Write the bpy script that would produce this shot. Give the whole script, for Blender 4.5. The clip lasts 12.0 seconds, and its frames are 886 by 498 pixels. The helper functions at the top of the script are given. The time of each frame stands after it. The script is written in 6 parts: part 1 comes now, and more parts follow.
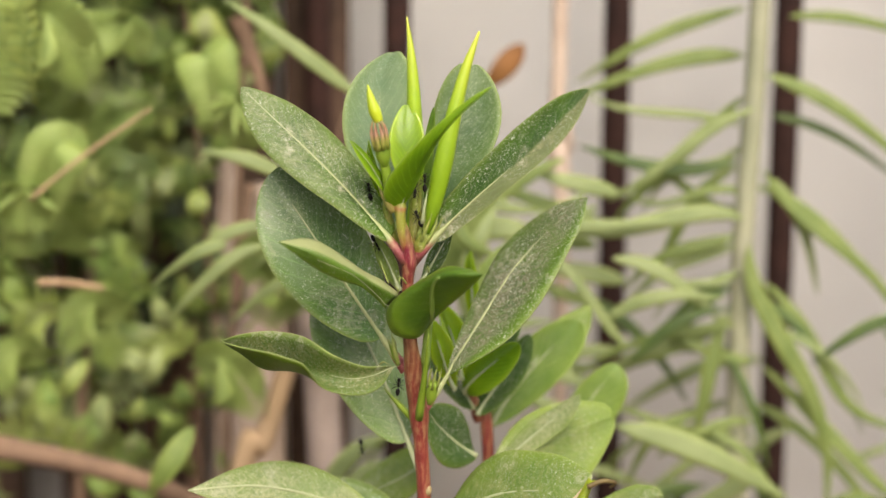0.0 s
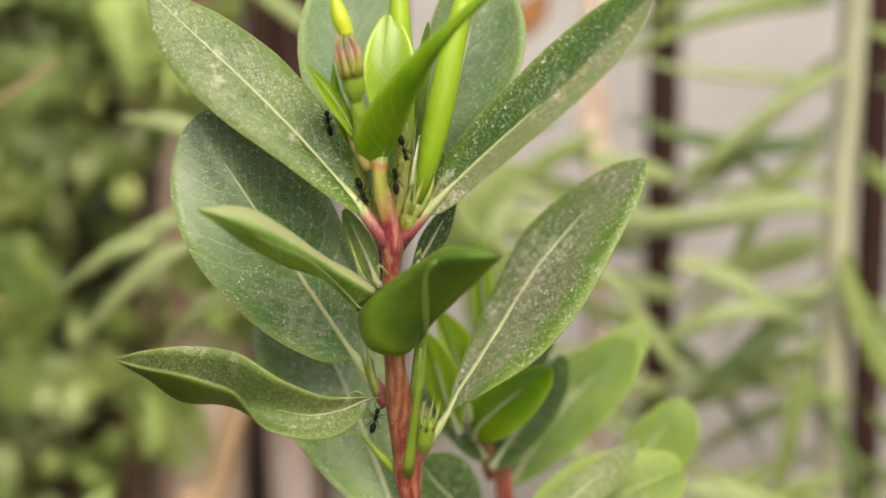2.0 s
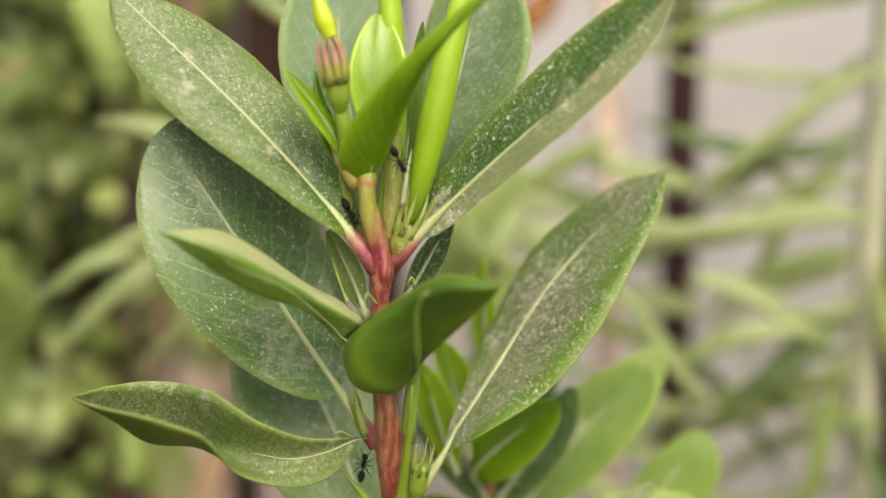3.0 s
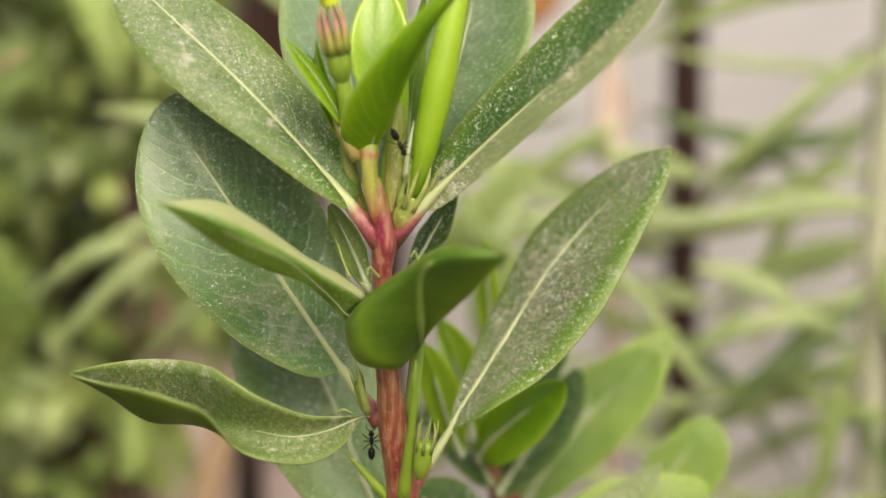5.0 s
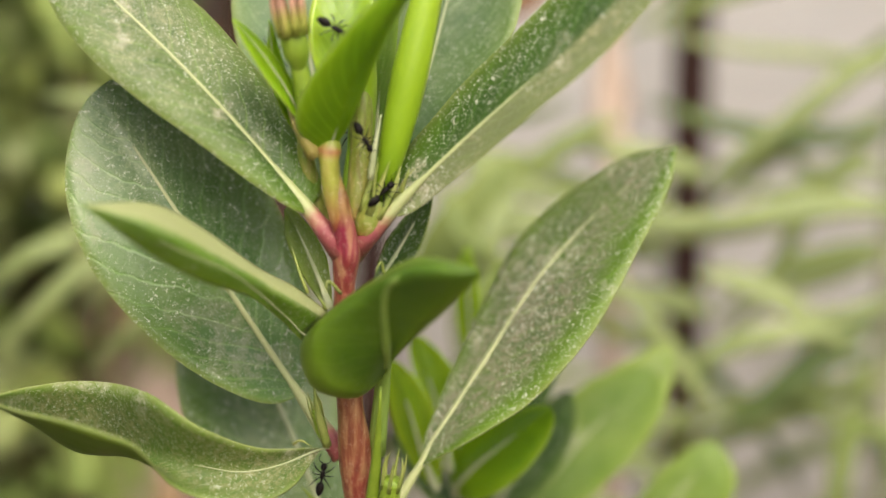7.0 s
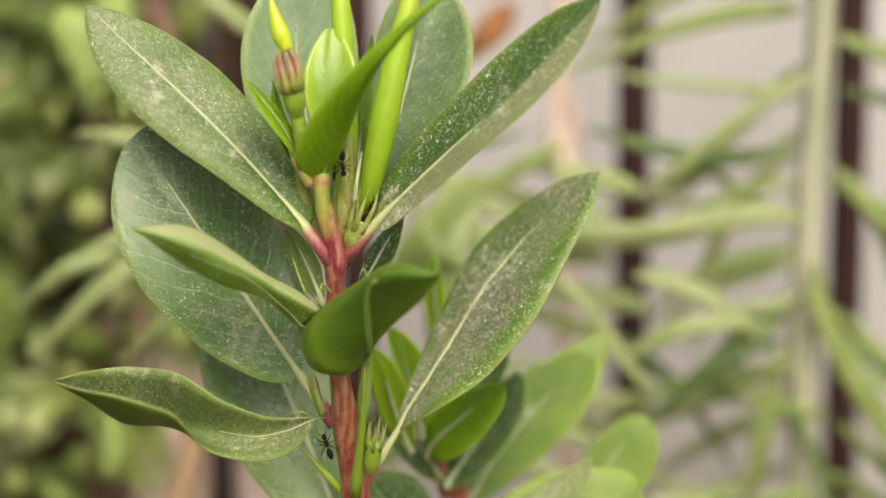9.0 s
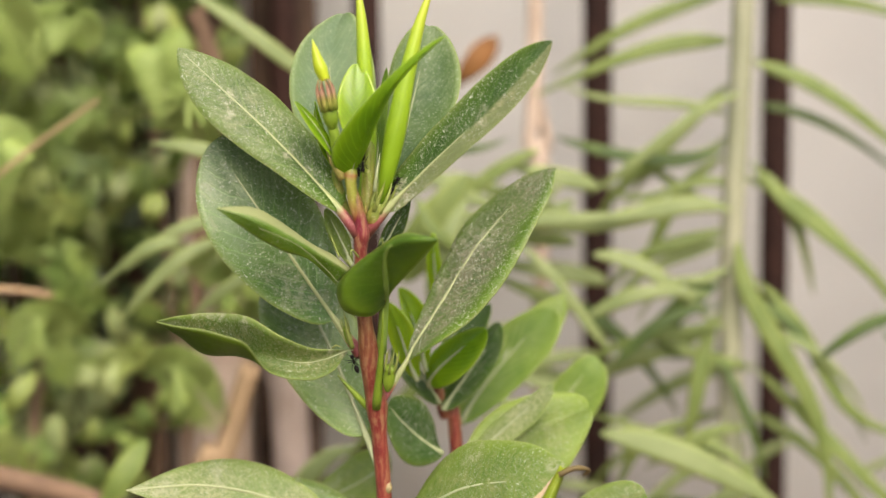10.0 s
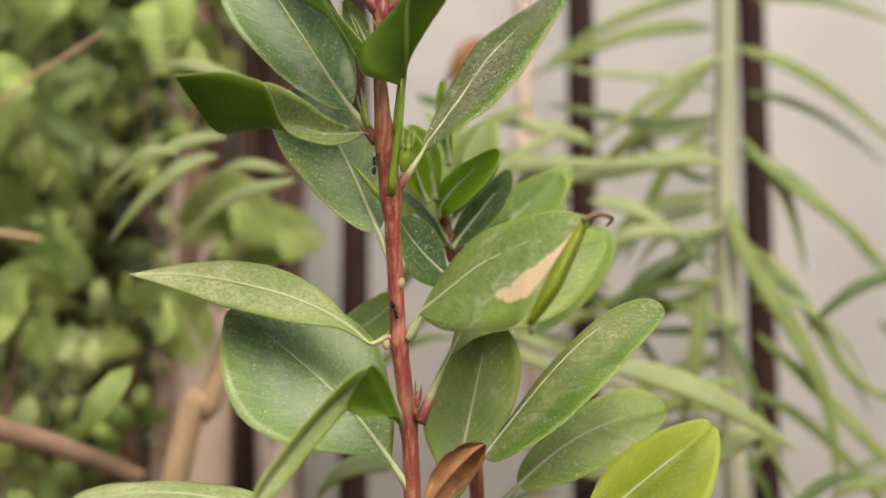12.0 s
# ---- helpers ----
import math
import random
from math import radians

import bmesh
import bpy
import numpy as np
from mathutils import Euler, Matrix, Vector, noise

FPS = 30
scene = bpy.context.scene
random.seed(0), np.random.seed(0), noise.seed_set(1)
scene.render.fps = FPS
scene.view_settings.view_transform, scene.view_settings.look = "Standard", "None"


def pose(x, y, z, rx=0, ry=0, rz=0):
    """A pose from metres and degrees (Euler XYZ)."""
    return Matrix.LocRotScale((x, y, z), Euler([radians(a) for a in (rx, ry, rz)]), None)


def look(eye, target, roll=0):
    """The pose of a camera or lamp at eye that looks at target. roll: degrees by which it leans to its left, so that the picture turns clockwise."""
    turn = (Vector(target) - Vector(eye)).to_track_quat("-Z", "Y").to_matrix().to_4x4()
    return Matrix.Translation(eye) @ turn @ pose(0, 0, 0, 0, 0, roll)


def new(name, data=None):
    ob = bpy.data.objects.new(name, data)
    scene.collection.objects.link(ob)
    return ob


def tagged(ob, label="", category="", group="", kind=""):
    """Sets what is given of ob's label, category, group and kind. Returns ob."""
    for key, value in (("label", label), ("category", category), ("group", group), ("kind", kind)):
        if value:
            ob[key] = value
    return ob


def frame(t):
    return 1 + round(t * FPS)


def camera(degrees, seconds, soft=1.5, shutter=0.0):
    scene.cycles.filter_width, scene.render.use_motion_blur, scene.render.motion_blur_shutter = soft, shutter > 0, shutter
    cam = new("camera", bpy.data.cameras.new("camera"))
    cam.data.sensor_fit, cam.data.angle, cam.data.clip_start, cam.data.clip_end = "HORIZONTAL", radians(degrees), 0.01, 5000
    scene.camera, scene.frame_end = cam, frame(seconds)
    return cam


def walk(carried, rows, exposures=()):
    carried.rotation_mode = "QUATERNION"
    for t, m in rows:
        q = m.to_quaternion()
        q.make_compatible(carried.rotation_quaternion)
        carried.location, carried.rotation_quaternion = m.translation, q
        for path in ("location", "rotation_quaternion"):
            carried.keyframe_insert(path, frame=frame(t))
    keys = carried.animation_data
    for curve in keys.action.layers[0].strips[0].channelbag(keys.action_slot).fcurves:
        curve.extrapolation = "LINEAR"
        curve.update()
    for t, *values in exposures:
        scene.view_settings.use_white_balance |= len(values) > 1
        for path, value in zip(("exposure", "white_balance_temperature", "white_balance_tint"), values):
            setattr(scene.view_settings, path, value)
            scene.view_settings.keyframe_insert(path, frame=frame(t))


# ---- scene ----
# ---- camera and its way ----
cam = camera(30.0, 12.0, soft=1.5)
cam.data.dof.use_dof = True
cam.data.dof.aperture_fstop = 6.0


def eye_row(t, x, y, z, yaw, pitch, roll):
    a, b = radians(yaw), radians(pitch)
    ahead = Vector((-math.sin(a) * math.cos(b), math.cos(a) * math.cos(b), math.sin(b)))
    return t, look((x, y, z), Vector((x, y, z)) + ahead, roll)


walk(cam, [
    eye_row(0, 0.0092, -0.4203, 0.4717, 0.04, -9.24, 0.41),
    eye_row(0.5, 0.0117, -0.3890, 0.4627, 0.36, -8.88, 0.27),
    eye_row(1, 0.0137, -0.3380, 0.4479, 0.54, -8.23, 0.48),
    eye_row(1.5, 0.0114, -0.3199, 0.4418, 0.23, -7.64, 0.51),
    eye_row(2, 0.0107, -0.2897, 0.4355, 0.31, -7.18, 0.31),
    eye_row(2.5, 0.0070, -0.2757, 0.4370, -0.07, -7.41, 0.51),
    eye_row(3, 0.0136, -0.2592, 0.4381, 0.81, -7.66, 0.46),
    eye_row(3.5, 0.0182, -0.2526, 0.4297, 1.23, -6.78, 0.35),
    eye_row(5.3, 0.0133, -0.2570, 0.4289, 0.92, -6.68, 0.13),
    eye_row(5.5, 0.0209, -0.2536, 0.4269, 1.38, -6.50, -0.19),
    eye_row(6, 0.0024, -0.2231, 0.4369, 0.06, -8.97, 1.20),
    eye_row(6.5, 0.0187, -0.2242, 0.4319, 1.63, -7.66, 0.02),
    eye_row(7, 0.0174, -0.2242, 0.4293, 1.00, -7.29, 0.76),
    eye_row(7.5, 0.0282, -0.2277, 0.4292, 1.93, -6.89, -0.12),
    eye_row(7.7, 0.0243, -0.2282, 0.4291, 1.98, -6.74, 0.11),
    eye_row(9.3, 0.0188, -0.3016, 0.4393, 0.13, -7.12, 0.05),
    eye_row(9.5, 0.0140, -0.3153, 0.4404, 0.35, -7.26, 0.47),
    eye_row(10, 0.0225, -0.3906, 0.4396, 0.43, -6.36, -0.50),
    eye_row(10.5, -0.0012, -0.4175, 0.4342, -2.19, -6.19, 0.48),
    eye_row(11, -0.0023, -0.3964, 0.4235, -2.45, -5.48, 0.15),
    eye_row(11.5, 0.0126, -0.3943, 0.3362, -1.13, 3.75, -0.65),
    eye_row(12, 0.0013, -0.3820, 0.2734, -2.07, 10.07, -0.04),
], exposures=[(0.0, 0.85), (3.0, 0.94), (6.5, 0.96), (9.5, 0.90), (10.7, 0.83), (12.0, 0.73)])

# ---- light: a bright overcast sky over a shaded yard ----
world = bpy.data.worlds.new("sky")
scene.world = world
world.use_nodes = True
wn, wl = world.node_tree.nodes, world.node_tree.links
sky = wn.new("ShaderNodeTexSky")
sky.sky_type, sky.sun_disc = "NISHITA", False
sky.sun_elevation, sky.sun_rotation = radians(48), radians(167)
sky.dust_density, sky.ozone_density, sky.air_density = 5.5, 0.6, 1.0
wl.new(sky.outputs["Color"], wn["Background"].inputs["Color"])
wn["Background"].inputs["Strength"].default_value = 0.115
sun = new("sun", bpy.data.lights.new("sun", "SUN"))
sun.data.energy, sun.data.angle, sun.data.color = 1.85, radians(55), (1.0, 0.93, 0.78)
sun.matrix_world = look((0.5, -2.2, 2.5), (0, 0, 0))


# ---- materials ----
def material(name):
    m = bpy.data.materials.new(name)
    m.use_nodes = True
    return m, m.node_tree.nodes, m.node_tree.links, m.node_tree.nodes["Principled BSDF"]


def noise_node(n, l, scale, detail=4.0, rough=0.55, coords="Object"):
    tc, t = n.new("ShaderNodeTexCoord"), n.new("ShaderNodeTexNoise")
    t.inputs["Scale"].default_value, t.inputs["Detail"].default_value = scale, detail
    t.inputs["Roughness"].default_value = rough
    l.new(tc.outputs[coords], t.inputs["Vector"])
    return t.outputs["Fac"]


def ramp(n, l, fac, stops):
    r = n.new("ShaderNodeValToRGB")
    e = r.color_ramp.elements
    while len(e) < len(stops):
        e.new(0.5)
    for k, (p, c) in zip(e, stops):
        k.position, k.color = p, (*c, 1) if len(c) == 3 else c
    l.new(fac, r.inputs["Fac"])
    return r.outputs["Color"]


def mix(n, l, fac, a, b):
    m = n.new("ShaderNodeMix")
    m.data_type = "RGBA"
    for sock, v in ((m.inputs["Factor"], fac), (m.inputs[6], a), (m.inputs[7], b)):
        if isinstance(v, (int, float)):
            sock.default_value = v
        elif isinstance(v, tuple):
            sock.default_value = (*v, 1)
        else:
            l.new(v, sock)
    return m.outputs[2]


def calc(n, l, op, a, b=0.0):
    m = n.new("ShaderNodeMath")
    m.operation = op
    for sock, v in zip(m.inputs, (a, b)):
        if isinstance(v, (int, float)):
            sock.default_value = v
        else:
            l.new(v, sock)
    return m.outputs[0]


def bump(n, l, bsdf, height, strength, distance):
    b = n.new("ShaderNodeBump")
    b.inputs["Strength"].default_value, b.inputs["Distance"].default_value = strength, distance
    l.new(height, b.inputs["Height"])
    l.new(b.outputs["Normal"], bsdf.inputs["Normal"])


def blade(name, dark, light, dust=0.0, gloss=0.42, glow=0.25, veins=1.0, vary=0.0, patch=None, side=0, specks=0.8, layer=0.7, rim=0.5, scuff=0.0, toward=0.0, clean=0, clean_at=0.55, clean_from=None, coat=0.0, finer=0.7, spec=0.34, veil=(0.38, 0.365, 0.17)):
    """Leaf blade: two greens, lateral veins along the blade's own coordinates, pale dust grains, light coming through."""
    m, n, l, p = material(name)
    col = mix(n, l, ramp(n, l, noise_node(n, l, 90, 3), [(0.32, (0, 0, 0)), (0.7, (1, 1, 1))]), dark, light)
    uv = n.new("ShaderNodeUVMap")
    sep = n.new("ShaderNodeSeparateXYZ")
    l.new(uv.outputs["UV"], sep.inputs[0])
    off = calc(n, l, "MULTIPLY", calc(n, l, "ABSOLUTE", calc(n, l, "SUBTRACT", sep.outputs[1], 0.5)), 2.0)
    wob = calc(n, l, "MULTIPLY", noise_node(n, l, 200, 2), 0.05)
    phase = calc(n, l, "ADD", calc(n, l, "SUBTRACT", calc(n, l, "MULTIPLY", sep.outputs[0], 1.0), calc(n, l, "MULTIPLY", off, 0.21)), wob)
    wave = calc(n, l, "SINE", calc(n, l, "MULTIPLY", phase, 104.0))
    line = calc(n, l, "POWER", calc(n, l, "MAXIMUM", wave, 0.0), 14.0)
    col = mix(n, l, calc(n, l, "MULTIPLY", line, 0.32 * veins), col, tuple(min(1, c * 1.9 + 0.03) for c in light))
    edge = calc(n, l, "POWER", off, 22.0)
    col = mix(n, l, calc(n, l, "MULTIPLY", calc(n, l, "POWER", off, 4.0), rim), col, tuple(c * k + d for c, k, d in zip(light, (1.35, 1.25, 0.9), (0.055, 0.065, 0.0))))
    col = mix(n, l, calc(n, l, "MULTIPLY", edge, 0.7), col, (0.30, 0.36, 0.12))
    if vary:
        oi = n.new("ShaderNodeObjectInfo")
        hs = n.new("ShaderNodeHueSaturation")
        l.new(calc(n, l, "ADD", calc(n, l, "MULTIPLY", oi.outputs["Random"], vary), 1.0 - vary / 2), hs.inputs["Value"])
        l.new(col, hs.inputs["Color"])
        col = hs.outputs["Color"]
    if patch:
        du = calc(n, l, "MULTIPLY", calc(n, l, "SUBTRACT", sep.outputs[0], patch[0]), 3.1)
        dv = calc(n, l, "MULTIPLY", calc(n, l, "SUBTRACT", sep.outputs[1], patch[1]), 10.5)
        far = calc(n, l, "ADD", calc(n, l, "MULTIPLY", du, du), calc(n, l, "MULTIPLY", dv, dv))
        far = calc(n, l, "ADD", far, calc(n, l, "MULTIPLY", calc(n, l, "SUBTRACT", noise_node(n, l, 260, 4), 0.5), 1.6))
        torn = ramp(n, l, far, [(0.62, (1, 1, 1)), (0.72, (0, 0, 0))])
        col = mix(n, l, torn, col, mix(n, l, noise_node(n, l, 900, 4), (0.50, 0.36, 0.22), (0.66, 0.50, 0.33)))
    rough = gloss
    if dust:
        film = ramp(n, l, noise_node(n, l, 130, 6, 0.7), [(0.36, (0.05, 0.05, 0.05)), (0.72, (1, 1, 1))])
        streak = ramp(n, l, noise_node(n, l, 420, 5, 0.75), [(0.35, (0.25, 0.25, 0.25)), (0.65, (1, 1, 1))])
        film = calc(n, l, "MULTIPLY", film, streak)
        comb, brush = n.new("ShaderNodeCombineXYZ"), n.new("ShaderNodeTexNoise")
        l.new(calc(n, l, "MULTIPLY", phase, 60.0), comb.inputs[0])
        l.new(calc(n, l, "MULTIPLY", sep.outputs[1], 7.0), comb.inputs[1])
        brush.inputs["Scale"].default_value, brush.inputs["Detail"].default_value, brush.inputs["Roughness"].default_value = 1.0, 5.0, 0.7
        l.new(comb.outputs[0], brush.inputs["Vector"])
        film = calc(n, l, "MULTIPLY", film, ramp(n, l, brush.outputs["Fac"], [(0.36, (0.3, 0.3, 0.3)), (0.60, (1.25, 1.25, 1.25))]))
        bare = calc(n, l, "SUBTRACT", 1.0, calc(n, l, "MULTIPLY", calc(n, l, "POWER", off, 5.0), 0.75))
        film = calc(n, l, "MULTIPLY", film, bare)
        if side:
            half = ramp(n, l, calc(n, l, "ADD", sep.outputs[1], calc(n, l, "MULTIPLY", calc(n, l, "SUBTRACT", noise_node(n, l, 150, 3), 0.5), 0.12)),
                        [(0.46, (1, 1, 1) if side < 0 else (0.12, 0.12, 0.12)), (0.54, (0.12, 0.12, 0.12) if side < 0 else (1, 1, 1))])
            film = calc(n, l, "MULTIPLY", film, calc(n, l, "MULTIPLY", half, 1.7))
            film = calc(n, l, "MAXIMUM", film, calc(n, l, "MULTIPLY", calc(n, l, "SUBTRACT", half, 0.12), 0.62 * layer))
        if coat:
            broad = ramp(n, l, noise_node(n, l, 85, 4, 0.6), [(0.34, (0.30, 0.30, 0.30)), (0.62, (1, 1, 1))])
            mottle = ramp(n, l, noise_node(n, l, 900, 6, 0.8), [(0.40, (0.30, 0.30, 0.30)), (0.62, (1.3, 1.3, 1.3))])
            film = calc(n, l, "MAXIMUM", film, calc(n, l, "MULTIPLY", calc(n, l, "MULTIPLY", broad, mottle), coat))
            film = calc(n, l, "MULTIPLY", film, ramp(n, l, brush.outputs["Fac"], [(0.36, (0.55, 0.55, 0.55)), (0.56, (1.1, 1.1, 1.1))]))
            film = calc(n, l, "MULTIPLY", film, bare)
        film = calc(n, l, "MINIMUM", film, 1.0)
        if toward:
            film = calc(n, l, "MULTIPLY", film, ramp(n, l, calc(n, l, "ADD", sep.outputs[0], calc(n, l, "MULTIPLY", calc(n, l, "SUBTRACT", noise_node(n, l, 160, 4), 0.5), 0.3)),
                        [(toward - 0.18, (0.04, 0.04, 0.04)), (toward + 0.18, (1, 1, 1))]))
        if clean:
            bared = calc(n, l, "ADD", calc(n, l, "MULTIPLY", calc(n, l, "SUBTRACT", sep.outputs[1], 0.5), 2.0 * clean), calc(n, l, "MULTIPLY", wob, 3.0))
            if clean_from:
                bared = calc(n, l, "MINIMUM", bared, calc(n, l, "MULTIPLY", calc(n, l, "SUBTRACT", sep.outputs[0], clean_from), 3.0))
            wiped = ramp(n, l, bared, [(clean_at, (1, 1, 1)), (clean_at + 0.2, (0, 0, 0))])
            film = calc(n, l, "MULTIPLY", film, wiped)
        col = mix(n, l, calc(n, l, "MULTIPLY", film, 0.62 * dust), col, veil)
        if scuff:
            where = ramp(n, l, noise_node(n, l, 75, 2), [(0.58, (0, 0, 0)), (0.64, (1, 1, 1))])
            crust = ramp(n, l, noise_node(n, l, 520, 5, 0.8), [(0.44, (0, 0, 0)), (0.58, (1, 1, 1))])
            col = mix(n, l, calc(n, l, "MULTIPLY", calc(n, l, "MULTIPLY", where, crust), scuff), col, (0.50, 0.47, 0.36))
        near = ramp(n, l, noise_node(n, l, 70, 3), [(0.34, (0.16, 0.16, 0.16)), (0.62, (1, 1, 1))])
        fine = ramp(n, l, noise_node(n, l, 2600, 3, 0.7), [(0.57, (0, 0, 0)), (0.64, (1, 1, 1))])
        coarse = ramp(n, l, noise_node(n, l, 1150, 4, 0.8), [(0.60, (0, 0, 0)), (0.64, (1, 1, 1))])
        grains = calc(n, l, "MULTIPLY", calc(n, l, "MAXIMUM", calc(n, l, "MULTIPLY", fine, finer), coarse), calc(n, l, "MULTIPLY", near, min(1.0, specks)))
        col = mix(n, l, calc(n, l, "MULTIPLY", grains, 0.92), col, (0.76, 0.77, 0.66))
        rough = calc(n, l, "ADD", calc(n, l, "MULTIPLY", grains, 0.3), calc(n, l, "ADD", calc(n, l, "MULTIPLY", film, 0.22), gloss))
        height = calc(n, l, "ADD", calc(n, l, "MULTIPLY", grains, 0.6), calc(n, l, "MULTIPLY", line, -0.22 * veins))
    else:
        height = calc(n, l, "ADD", calc(n, l, "MULTIPLY", noise_node(n, l, 700, 3), 0.4), calc(n, l, "MULTIPLY", line, -0.22 * veins))
    l.new(col, p.inputs["Base Color"])
    if isinstance(rough, float):
        p.inputs["Roughness"].default_value = rough
    else:
        l.new(rough, p.inputs["Roughness"])
    p.inputs["Specular IOR Level"].default_value = spec
    bump(n, l, p, height, 0.6, 0.00028)
    tr, ms = n.new("ShaderNodeBsdfTranslucent"), n.new("ShaderNodeMixShader")
    hs = n.new("ShaderNodeHueSaturation")
    hs.inputs["Saturation"].default_value, hs.inputs["Value"].default_value = 1.15, 1.6
    l.new(col, hs.inputs["Color"])
    l.new(hs.outputs["Color"], tr.inputs["Color"])
    ms.inputs["Fac"].default_value = glow
    l.new(p.outputs["BSDF"], ms.inputs[1])
    l.new(tr.outputs["BSDF"], ms.inputs[2])
    l.new(ms.outputs["Shader"], n["Material Output"].inputs["Surface"])
    return m


def stalk_like(name, stops, scale=160.0, rough=0.5, relief=0.4, along=None, specks=0.0, streak=0.0):
    """Stems, twigs and sticks: mottled colour, fine relief; along: colours that change from the base to the tip."""
    m, n, l, p = material(name)
    col = ramp(n, l, noise_node(n, l, scale, 5, 0.6), stops)
    if along:
        uv = n.new("ShaderNodeUVMap")
        sep = n.new("ShaderNodeSeparateXYZ")
        l.new(uv.outputs["UV"], sep.inputs[0])
        wob = calc(n, l, "ADD", sep.outputs[0], calc(n, l, "MULTIPLY", calc(n, l, "SUBTRACT", noise_node(n, l, 300, 2), 0.5), 0.1))
        col = mix(n, l, 0.86, col, ramp(n, l, wob, along))
    if streak:
        tc, mp, nz = n.new("ShaderNodeTexCoord"), n.new("ShaderNodeMapping"), n.new("ShaderNodeTexNoise")
        mp.inputs["Scale"].default_value = (1.0, 1.0, 0.12)
        nz.inputs["Scale"].default_value, nz.inputs["Detail"].default_value = 1100.0, 4.0
        l.new(tc.outputs["Object"], mp.inputs["Vector"])
        l.new(mp.outputs["Vector"], nz.inputs["Vector"])
        pale = ramp(n, l, nz.outputs["Fac"], [(0.46, (0, 0, 0)), (0.66, (1, 1, 1))])
        deep = ramp(n, l, nz.outputs["Fac"], [(0.34, (1, 1, 1)), (0.48, (0, 0, 0))])
        col = mix(n, l, calc(n, l, "MULTIPLY", pale, streak), col, (0.42, 0.27, 0.13))
        col = mix(n, l, calc(n, l, "MULTIPLY", deep, streak), col, (0.09, 0.014, 0.012))
    if specks:
        s = ramp(n, l, noise_node(n, l, 1700, 3), [(0.58, (0, 0, 0)), (0.66, (1, 1, 1))])
        col = mix(n, l, calc(n, l, "MULTIPLY", s, specks), col, (0.62, 0.52, 0.38))
    l.new(col, p.inputs["Base Color"])
    p.inputs["Roughness"].default_value = rough
    bump(n, l, p, noise_node(n, l, scale * 6, 4), relief, 0.0004)
    return m


